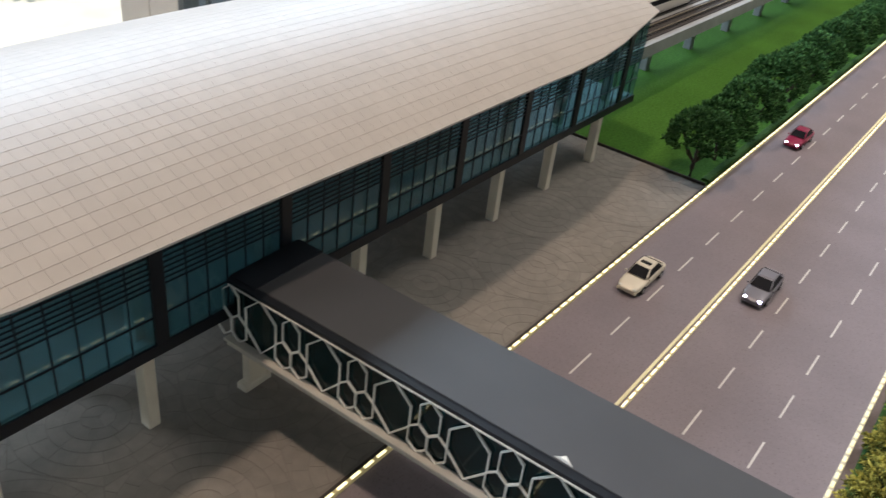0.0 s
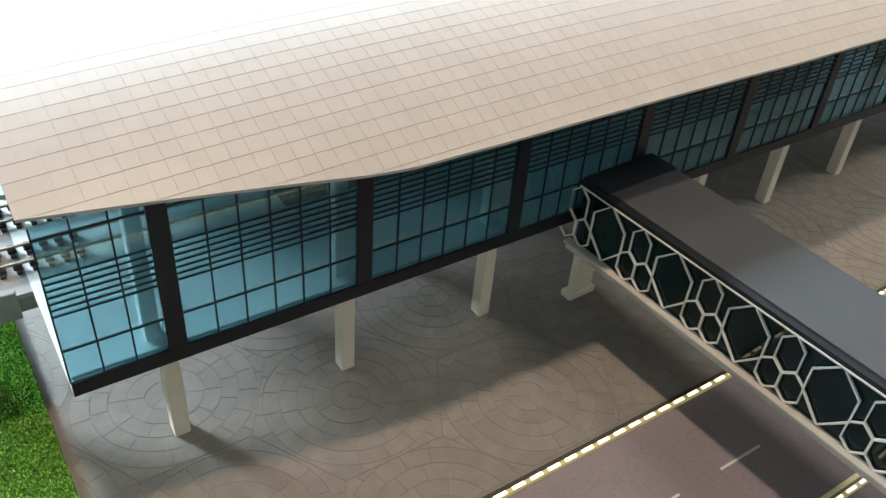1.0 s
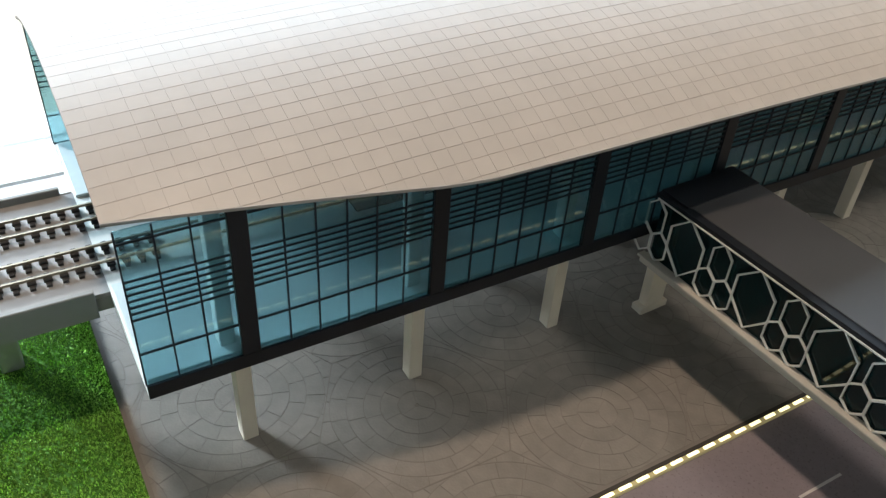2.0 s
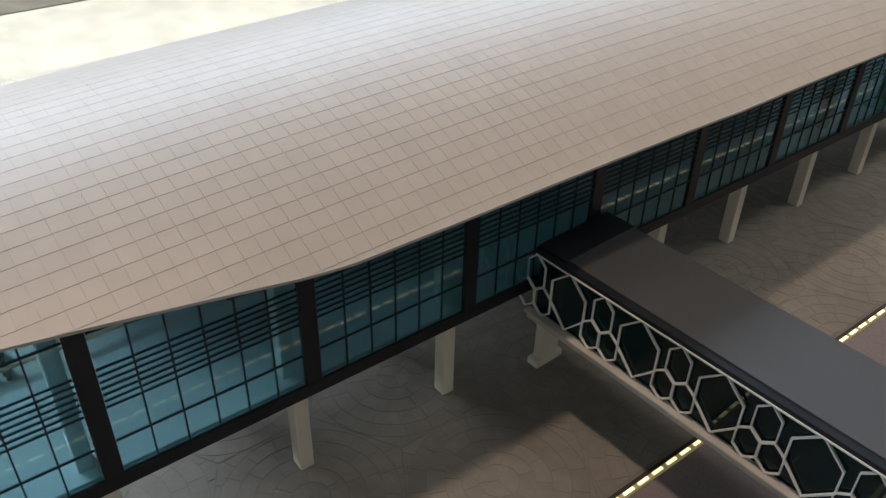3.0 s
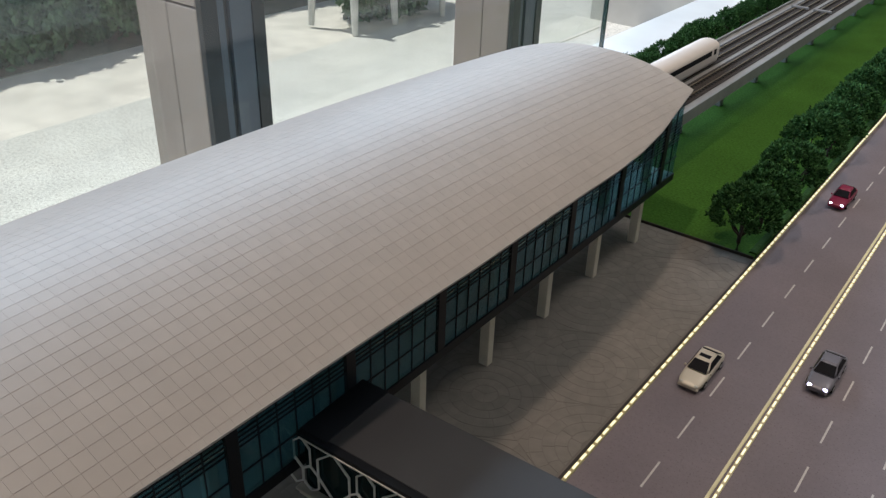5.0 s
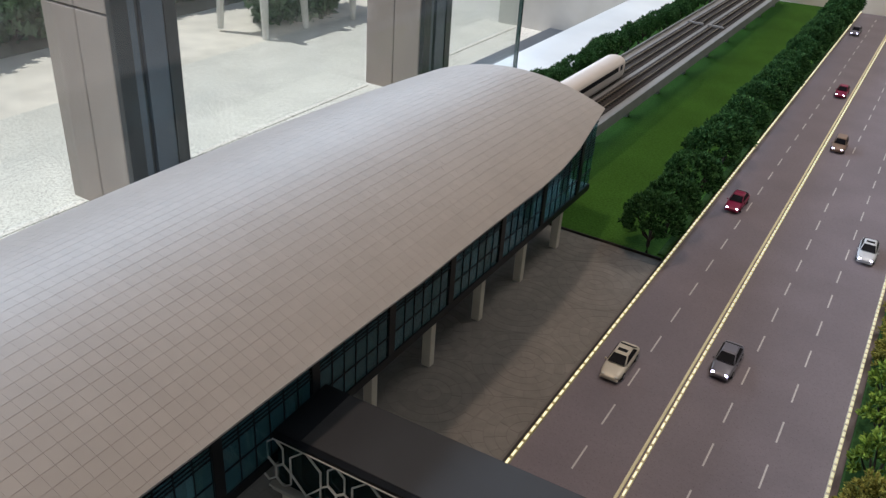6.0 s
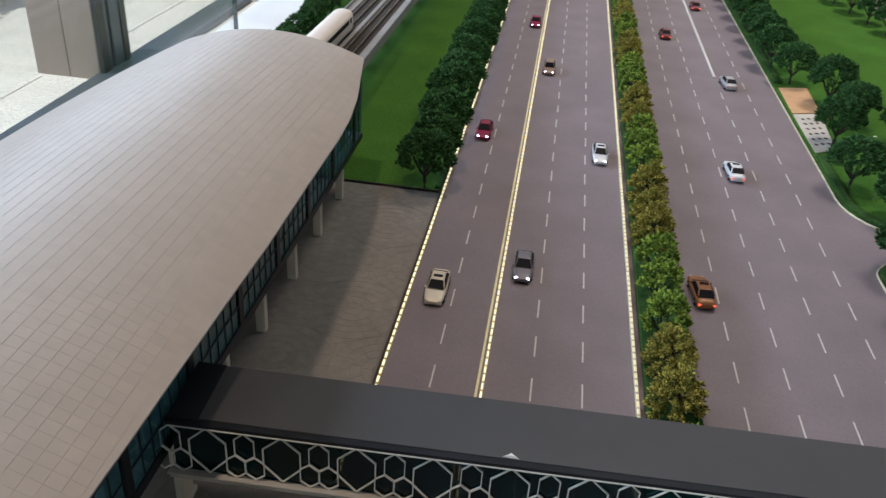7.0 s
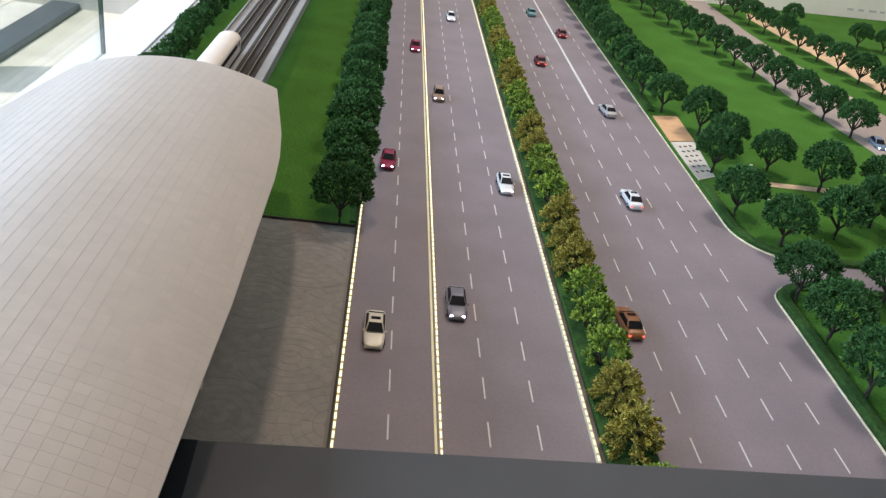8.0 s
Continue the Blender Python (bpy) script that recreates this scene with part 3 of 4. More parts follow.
WX, WY0, WY1 = 1.15, -3.42, 64.7
part("floor_slab", Form().box(2 * XC - WX, WY0, 5.45, WX - 0.06, WY1, 5.98), M_WHITE, station, "white floor slab")
column = Form().cbox(-0.7, 0.0, 0.0, 0.04, 0.66, 5.44, 0.04).mesh("column")
column.materials.append(M_CREAM)
inner = Form().cbox(-0.45, 0, 6.0, 0.25, 0.6, 12.9, 0.05).mesh("inner_column")
inner.materials.append(M_WHITE)
pil = Form().cbox(-0.16, -0.35, 6.0, 0.06, 0.35, 12.8, 0.02).mesh("pilaster")
pil.materials.append(M_BLACK)
mull = Form().box(-0.04, -0.03, 6.05, 0.02, 0.03, 12.8).mesh("mullion")
mull.materials.append(M_BAR)
for k in range(9):
    y = COLUMN_Y[k]
    for x in (0.0, 2 * XC + 0.66):
        part("column", column, M_CREAM, station, at=cmpose(x, y))
        part("inner_column", inner, M_WHITE, station, at=cmpose(x + 0.2 if x == 0 else x - 0.2, y - 0.5))
for side in (1, -1):
    wx = WX if side > 0 else 2 * XC - WX
    flip = 0 if side > 0 else 180
    part("fascia_beam", Form().box(wx - 0.05, WY0, 5.42, wx + 0.08, WY1, 6.04) if side > 0 else Form().box(wx - 0.08, WY0, 5.42, wx + 0.05, WY1, 6.04), M_BLACK, station, "glossy black fascia beam")
    posts = [y + 0.48 for y in COLUMN_Y]
    edges = [WY0] + posts + [WY1]
    for k, y in enumerate(posts):
        part("pilaster", pil, M_BLACK, station, at=cmpose(wx, y, 0, 0, 0, flip))
    for b in range(10):
        ya, yb = edges[b] + (0.37 if b else 0), edges[b + 1] - (0.37 if b < 9 else 0)
        panes = 6 if 0 < b < 9 else (3 if b == 0 else 2)
        top = 12.8
        part("pane", Form().box(wx - 0.08 * side - 0.03, ya, 6.04, wx - 0.08 * side + 0.03, yb, top), M_TEAL, station)
        for k in range(0 if b == 0 else 1, panes):
            part("mullion", mull, M_BAR, station, at=cmpose(wx, ya + (yb - ya) * k / panes, 0, 0, 0, flip))
        for z in (7.58, 12.33):
            part("glazing_bar", Form().box(wx - 0.04, ya, z - 0.035, wx + 0.03 * side if side > 0 else wx + 0.04, yb, z + 0.035) if side > 0 else Form().box(wx - 0.03, ya, z - 0.035, wx + 0.04, yb, z + 0.035), M_BAR, station)
        for i in range(7):
            z = 9.15 + 0.275 * i
            x0, x1 = (wx - 0.04, wx + 0.03) if side > 0 else (wx - 0.03, wx + 0.04)
            part("louvre_slat", Form().box(x0, ya, z - 0.028, x1, yb, z + 0.028), M_BAR, station)
    # platform with a pale edge, beside the tracks
    x0, x1 = (-5.0, WX - 0.2) if side > 0 else (2 * XC - WX + 0.2, -12.2)
    part("platform", Form().cbox(x0, WY0 + 0.08, 5.99, x1, WY1 - 0.2, 6.12, 0.03), mat("platform_pale", (0.58, 0.64, 0.65), 0.5, var=0.06, scale=40), station, "pale grey-teal platform")
part("ceiling_beam", Form().box(XC - 0.3, WY0 + 1, 13.6, XC + 0.3, WY1 - 1, 14.2), M_WHITE, station)

# ---------------------------------------------------------------- the footbridge
bridge = thing("footbridge", "covered model footbridge with grey roof and white hexagon lattice", "footbridge", 1.67, 22.40, -0.07, turn=2.1)
BL = 74
deck = part("deck_roof", Form().box(-0.34, -2.52, 7.86, BL, 2.38, 8.1), M_BLACK, bridge, "dark grey flat roof with black rim")
part("roof_sheet", Form().cbox(-0.32, -2.1, 8.105, BL, 2.34, 8.15, 0.02), M_DECK, deck, "matt grey roof sheet")
part("black_cover", Form().cbox(-0.33, -2.3, 8.155, 1.38, 2.36, 8.2, 0.02), M_BLACK, deck, "glossy black cover plate beside the station")
part("roof_rim", Form().box(-0.2, -2.58, 7.83, BL, -2.53, 7.9), M_WHITE, deck, "thin white trim line")
part("floor_beam", Form().cbox(-0.4, -2.62, 4.15, BL, 2.5, 4.52, 0.06), M_BEAM, bridge, "white floor beam")
part("floor_beam_lip", Form().cbox(-0.45, -2.78, 4.50, BL, -2.3, 4.62, 0.03), M_BEAM, bridge)
part("glazing", Form().box(-0.1, -2.28, 4.6, BL, -2.18, 7.85), M_DARKTEAL, bridge, "dark teal glazing behind the lattice")
part("glazing", Form().box(-0.1, 2.15, 4.6, BL, 2.25, 7.85), M_DARKTEAL, bridge, "dark teal glazing behind the lattice")
part("walkway", Form().box(-0.1, -2.15, 4.53, BL, 2.1, 4.6), M_CONCDARK, bridge)
part("marker", Form().loft([[(17.3, -2.0, 8.15), (18.2, -2.05, 8.15), (17.75, -1.7, 8.15)], [(17.55, -1.98, 8.26), (17.95, -2.0, 8.26), (17.75, -1.85, 8.34)]]), M_WHITE, deck, "small white chip on the roof")


def hexagon(points, w=0.042, d=0.10):
    """A closed flat frame of bars through the points (x, z)."""
    cx, cz = sum(p[0] for p in points) / len(points), sum(p[1] for p in points) / len(points)
    out, inn = [], []
    for x, z in points:
        r = math.hypot(x - cx, z - cz)
        out.append((cx + (x - cx) * (1 + w / r), cz + (z - cz) * (1 + w / r)))
        inn.append((cx + (x - cx) * (1 - w / r), cz + (z - cz) * (1 - w / r)))
    f, n = Form(), len(points)
    for i in range(n):
        j = (i + 1) % n
        f.add([(p[0], y, p[1]) for y in (-d, 0) for p in (out[i], out[j], inn[j], inn[i])], [(0, 1, 2, 3), (7, 6, 5, 4), (0, 4, 5, 1), (2, 6, 7, 3)])
    return f


BIGHEX = hexagon([(0, 7.82), (1.0, 6.90), (1.0, 5.75), (0, 4.68), (-1.0, 5.75), (-1.0, 6.90)]).mesh("hexagon_frame")
UPHEX = hexagon([(0, 7.79), (0.53, 7.31), (0.53, 6.25), (0, 5.84), (-0.53, 6.25), (-0.53, 7.31)], 0.036).mesh("hexagon_frame")
LOWHEX = hexagon([(0, 6.2), (0.5, 5.82), (0.5, 4.99), (0, 4.58), (-0.5, 4.99), (-0.5, 5.82)], 0.036).mesh("hexagon_frame")
for me in (BIGHEX, UPHEX, LOWHEX):
    me.materials.append(M_WHITE)
k = 0
while k * 4.0 < BL - 3:
    x = -0.16 + 4.005 * k
    for side, y in ((1, -2.38), (-1, 2.36)):
        part("hexagon_frame", UPHEX, M_WHITE, bridge, at=cmpose(x, y))
        part("hexagon_frame", LOWHEX, M_WHITE, bridge, at=cmpose(x - 0.52, y - 0.01))
        part("hexagon_frame", LOWHEX, M_WHITE, bridge, at=cmpose(x + 0.52, y - 0.01))
        part("hexagon_frame", BIGHEX, M_WHITE, bridge, at=cmpose(x + 2.0, y + 0.01))
    k += 1
for x in (-0.72, 28.0, 54.0):
    p = part("pier", Form().cbox(x - 0.3, -1.1, 0.45, x + 0.3, 0.1, 4.14, 0.05), M_CREAM, bridge, "cream pier on a stepped foot")
    part("foot", Form().cbox(x - 0.38, -1.45, 0.07, x + 0.38, 0.42, 0.45, 0.06), M_CREAM, p)

# ---------------------------------------------------------------- the guideway, its tracks and the train
guide = thing("guideway", "grey elevated guideway with two tracks on hammerhead piers", "guideway", -8.72, 0, 0, turn=-0.48)
GY0, GY1 = -94, 192
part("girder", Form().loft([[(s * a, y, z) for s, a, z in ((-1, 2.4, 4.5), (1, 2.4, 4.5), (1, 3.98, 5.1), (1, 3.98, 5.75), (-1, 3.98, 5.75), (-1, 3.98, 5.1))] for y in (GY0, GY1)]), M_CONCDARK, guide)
part("deck", Form().box(-3.98, GY0, 5.76, 3.98, GY1, 5.96), M_CONC, guide, "pale grey concrete deck")
for s in (-1, 1):
    for a, b in ((GY0, -4.0), (65.4, GY1)):
        # darker grey than the deck: the outer faces' shade is in the colour
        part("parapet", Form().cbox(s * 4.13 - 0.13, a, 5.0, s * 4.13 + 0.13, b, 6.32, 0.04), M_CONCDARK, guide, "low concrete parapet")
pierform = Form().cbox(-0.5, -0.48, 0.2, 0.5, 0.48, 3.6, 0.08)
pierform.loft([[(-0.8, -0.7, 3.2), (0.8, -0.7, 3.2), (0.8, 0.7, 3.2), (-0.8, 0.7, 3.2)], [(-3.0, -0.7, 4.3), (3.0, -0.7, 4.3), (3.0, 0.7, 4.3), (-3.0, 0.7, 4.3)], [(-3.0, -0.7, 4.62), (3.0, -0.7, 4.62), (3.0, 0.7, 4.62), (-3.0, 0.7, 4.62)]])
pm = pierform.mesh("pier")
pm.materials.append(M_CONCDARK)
for y in [-82.9 + 12.5 * k for k in range(7)] + [76 + 12.5 * k for k in range(10)]:
    part("pier", pm, M_CONC, guide, at=cmpose(0, y))
sl = Form().cbox(-0.2, -0.17, 6.06, 0.2, 0.17, 6.2, 0.03).cbox(0.2, -0.11, 5.985, 0.44, 0.11, 6.1, 0.02).cbox(-0.44, -0.11, 5.985, -0.2, 0.11, 6.1, 0.02).mesh("sleeper")
sl.materials.append(M_SLEEP)
for tx in (-1.66, 1.66):
    for a, b in ((GY0, GY1),):
        bed = part("track_bed", Form().cbox(tx - 1.35, 8, 5.985, tx + 1.35, b, 6.06, 0.03), M_BALLAST, guide, "dark brown ballast bed")
    for rx in (-0.62, 0.62):
        part("rail", Form().box(tx + rx - 0.045, GY0, 6.2, tx + rx + 0.045, GY1, 6.32), M_RAIL, guide)
        y = -16.0
        while y < -1:
            part("sleeper", sl, M_SLEEP, guide, at=cmpose(tx + rx, y))
            y += 0.62
        f, y = Form(), 64.0
        while y < GY1 - 1:
            f.box(tx + rx - 0.3, y, 6.06, tx + rx + 0.3, y + 0.35, 6.2)
            y += 0.82
        part("sleeper_strip", f, M_SLEEP, guide, kind="stuff")

for tx in (-1.66, 1.66):
    part("cable_duct", Form().cbox(tx - 1.3, 134.4, 6.2, tx + 1.3, 134.9, 6.48, 0.04), M_CONC, guide, "pale cable duct across the track")
train = thing("metro_train", "white rounded metro train with dark window band", "train", -9.52, 99.5, 6.3, turn=-0.48)
TL = 46


def train_ring(y, k):
    """A rounded section: straight sides, a domed roof, drawn in towards the nose."""
    out = [(1.32, 0.1), (1.42, 0.5), (1.44, 1.2), (1.42, 1.85)]
    out += [(1.42 * math.cos(a), 1.85 + 0.85 * math.sin(a)) for a in [math.pi * i / 12 for i in range(1, 12)]]
    out += [(-1.42, 1.85), (-1.44, 1.2), (-1.42, 0.5), (-1.32, 0.1)]
    return [(x * k, y, 0.1 + (z - 0.1) * (0.5 + 0.5 * k)) for x, z in reversed(out)]


nose = [(-1.9 + 1.9 * i / 8, math.sqrt(max(0.12, 1 - (i / 8) ** 2.6))) for i in range(9)]
part("body", Form().loft([train_ring(-TL, 1)] + [train_ring(y, k) for y, k in nose]), M_TRAIN, train, smooth=True)
for s in (-1, 1):
    part("window_band", Form().box(min(s * 1.40, s * 1.45), -TL + 1, 1.25, max(s * 1.40, s * 1.455), -3.6, 1.85), M_TINT, train)
    part("door_window", Form().box(min(s * 1.40, s * 1.45), -2.9, 1.2, max(s * 1.40, s * 1.455), -2.2, 1.85), M_TINT, train)
part("windscreen", Form().loft([[(-0.8, -0.7, 1.1), (0.8, -0.7, 1.1), (0.7, -0.8, 1.9), (-0.7, -0.8, 1.9)], [(-0.55, -0.1, 1.1), (0.55, -0.1, 1.1), (0.5, -0.3, 1.8), (-0.5, -0.3, 1.8)]]), M_TINT, train)
part("bogie", Form().box(-1.0, -TL, -0.12, 1.0, -1.2, 0.2), M_SLEEP, train)

# ---------------------------------------------------------------- trees
def tufts(r, f, c, rad, count, size, out):
    """One rounded tuft: small plump lobes over the outside of a lump, pointing outwards."""
    for _ in range(count):
        d = Vector((r.gauss(0, 1), r.gauss(0, 1), r.gauss(0, 1))).normalized()
        p = Vector(c) + d * rad * r.uniform(0.35, 0.95)
        axis = (d + out * 0.9 + Vector((r.gauss(0, 0.3), r.gauss(0, 0.3), r.gauss(0, 0.3)))).normalized()
        q = axis.to_track_quat("X", "Z")
        s = size * r.uniform(0.6, 1.4)
        w = s * r.uniform(0.26, 0.4)
        a = r.uniform(0, 2)
        ring = [(0.1 * s * (k % 2), w * math.cos(a + 2.094 * k), w * math.sin(a + 2.094 * k)) for k in range(3)]
        f.add([p + q @ Vector(b) for b in [(-0.55 * s, 0, 0)] + ring + [(0.7 * s, 0, 0)]], [(0, 2, 1), (0, 3, 2), (0, 1, 3), (4, 1, 2), (4, 2, 3), (4, 3, 1)])


def make_tree(seed, rad, h, stem, label, group, leaf, lumps, count, size, low, lump=0.2):
    """A forked trunk whose limbs fan out under a flat-bottomed dome of many tufts."""
    r = random.Random(seed)
    tree = thing("tree", label, "tree", 0, 0, 0, group)
    wood, crown = Form(), Form()
    wood.tube([(0, 0, -0.2), (r.uniform(-.1, .1), r.uniform(-.1, .1), stem * 0.5), (r.uniform(-.12, .12), r.uniform(-.12, .12), stem)], [0.25, 0.2, 0.17])
    for k in range(9):
        a = 6.283 * k / 9 + r.uniform(-0.3, 0.3)
        d = rad * r.uniform(0.45, 0.8)
        mid = (d * 0.45 * math.cos(a), d * 0.45 * math.sin(a), stem + (low - stem) * r.uniform(0.5, 0.8))
        tip = (d * math.cos(a), d * math.sin(a), low + (h - low) * r.uniform(0.25, 0.5))
        wood.tube([(0, 0, stem * 0.8), mid, tip], [0.13, 0.09, 0.035], 5)
    part("trunk", wood, M_TRUNK, tree, "dark forked trunk")
    base = low + (h - low) * 0.18
    lop = Vector((r.uniform(0, 50), r.uniform(0, 50), 0))
    for k in range(lumps):
        u = 1 - (k + 0.5) / lumps * 1.12
        a = 2.399963 * k + r.uniform(-0.25, 0.25)
        c = math.sqrt(max(0.0, 1 - u * u))
        d = Vector((c * math.cos(a), c * math.sin(a), u))
        q = 1 + 0.08 * noise.noise(d * 1.7 + lop) - r.uniform(0, 0.1)
        p = (rad * q * d.x * 0.86, rad * q * d.y * 0.86, base + (h - base) * 0.9 * q * max(d.z, 0) - (0.25 if u < 0.1 else 0) * r.random())
        tufts(r, crown, p, rad * lump * r.uniform(0.8, 1.25), count, size, Vector((d.x * 0.7, d.y * 0.7, 0.7)))
    part("crown", crown, leaf, tree)
    return tree


def make_frond_shrub(seed, rad, h, label, group, leaf):
    """Upright and arching fronds that end in small tufts, in loose tiers."""
    r = random.Random(seed)
    shrub = thing("shrub", label, "shrub", 0, 0, 0, group)
    wood, crown = Form(), Form()
    wood.tube([(0, 0, -0.1), (0.05, 0.03, h * 0.3), (0, 0, h * 0.6)], [0.16, 0.12, 0.06], 5)
    for k in range(92):
        u = (0.97, 0.78, 0.78, 0.55, 0.55, 0.55, 0.3, 0.3, 0.3, 0.06, 0.06)[k * 11 // 92] + r.uniform(-0.05, 0.03)
        a = 2.399963 * k + r.uniform(-0.3, 0.3)
        c = math.sqrt(1 - u * u)
        tip = Vector((rad * c * math.cos(a), rad * c * math.sin(a), 0.45 + (h - 0.45) * u * r.uniform(0.85, 1.05))) * r.uniform(0.88, 1.06)
        root = Vector((0, 0, h * (0.15 + 0.35 * u)))
        mid = root.lerp(tip, 0.55) + Vector((0, 0, 0.25))
        if k % 3 == 0:
            wood.tube([root, mid, tip], [0.05, 0.04, 0.02], 4)
        out = (tip - root).normalized()
        for m in range(5):
            t = 0.45 + 0.14 * m
            p = root.lerp(mid, t * 2) if t < 0.5 else mid.lerp(tip, t * 2 - 1)
            tufts(r, crown, p, 0.12 + 0.04 * m, 6 + 2 * m, 0.19, out)
    part("trunk", wood, M_TRUNK, shrub, "thin dark stem")
    part("crown", crown, leaf, shrub)
    return shrub


def plant(kinds, spots, r):
    """The first spots take the kinds themselves, the others their copies."""
    used = set()
    for i, (x, y, s) in enumerate(spots):
        k = i % len(kinds) if i < len(kinds) else r.randrange(len(kinds))
        m = cmpose(x, y, 0.2, 0, 0, r.uniform(0, 360)) @ Matrix.Diagonal((s, s, s * r.uniform(0.94, 1.06), 1))
        if k not in used:
            kinds[k].matrix_basis = m
            used.add(k)
        else:
            ob = copy_thing(kinds[k], m)
            ob.matrix_basis = m


kinds = [make_tree(100 + i, 3.25, 6.5, 1.7, "dark green dome-crowned model tree with forked trunk", "avenue trees", M_LEAF, 92, 46, 0.30, 2.9, 0.15) for i in range(4)]
avenue = [65.8, 71.0, 78.3, 85.7, 93.0, 100.3, 108.0, 115.5] + [115.5 + 7.4 * i for i in range(1, 11)]
spots = [(7.65 + R.uniform(-0.15, 0.15), y, R.uniform(0.95, 1.06)) for y in avenue]
spots += [(52.6, 44.5, 1), (52.6, 51.9, 1), (53.0, 59.7, 1.0), (53.1, 78.1, 1.02), (56.1, 71.4, 1), (68.3, 88.6, 1.05), (76.4, 88.7, 1), (54.5, 90.9, 0.98), (62.7, 92.8, 0.95), (58.6, 98.6, 0.97), (57.1, 105.4, 1.08), (54.0, 114.3, 1.02), (63.9, 74.5, 1), (62.5, 60.6, 1.0), (53.2, 37.0, 1), (70.5, 79, 1), (70.2, 59, 1), (72, 74.5, 0.96)]
spots += [(52.6 + R.uniform(-0.2, 0.2), 121.1 + 7.5 * i, R.uniform(0.95, 1.05)) for i in range(11)]
spots += [(84.7 - 0.182 * 7.25 * i, 113.2 + 7.25 * i, R.uniform(0.92, 1.02)) for i in range(13)]
spots += [(104.2 - 0.155 * 7.2 * i, 140.4 + 7.2 * i, R.uniform(0.9, 1.0)) for i in range(10)] + [(105.6, 133.2, 0.98), (107.4, 126, 0.98)]
spots += [(119.4, 181.2, 0.95), (124.5, 178.9, 0.9), (118, 150, 0.95), (128, 165, 0.95), (136, 195, 0.95), (140, 150, 0.95), (110, 198, 0.9)]
plant(kinds, spots, random.Random(3))
low = [make_tree(200 + i, 2.0, 4.6, 0.8, "low dense dark green model tree beyond the guideway", "hedge trees", M_LEAF, 36, 40, 0.25, 1.4, 0.22) for i in range(2)]
plant(low, [(-19.2 + R.uniform(-0.8, 0.8), 68 + 2.9 * i, R.uniform(0.9, 1.1)) for i in range(42)], random.Random(4))
green = [make_tree(300 + i, 1.85, 3.9, 0.5, "bright green leafy model shrub in the planted median", "median shrubs", M_LEAF2, 24, 34, 0.34, 0.9, 0.22) for i in range(2)]
olive = [make_frond_shrub(320 + i, 1.85, 3.9, "olive-brown model shrub of tufted fronds in the median", "median shrubs", M_LEAF3) for i in range(2)]
gs = [(30.35, y, s) for y, s in ((24, 1), (29.5, 1.05), (45.0, 1.05), (50.2, 1.0), (54.3, 1.05), (75.2, 1.05), (79.6, 1.0), (83.8, 1.02), (100.5, 1), (105, 1.05), (109.5, 1), (126, 1), (131, 1.05), (147, 1), (152, 1), (156.5, 1), (173, 1), (178, 1), (194, 1))]
os_ = [(30.4, y, s) for y, s in ((35.4, 1.05), (40.5, 1.05), (60.0, 1.05), (64.5, 1.0), (69.3, 1.08), (89.0, 1.0), (94.8, 1.05), (115, 1.05), (120.5, 1.05), (136.5, 1), (142, 1), (162, 1.0), (167.5, 1.0), (183.5, 1), (189, 1))]
plant(green, gs, random.Random(5))
plant(olive, os_, random.Random(6))

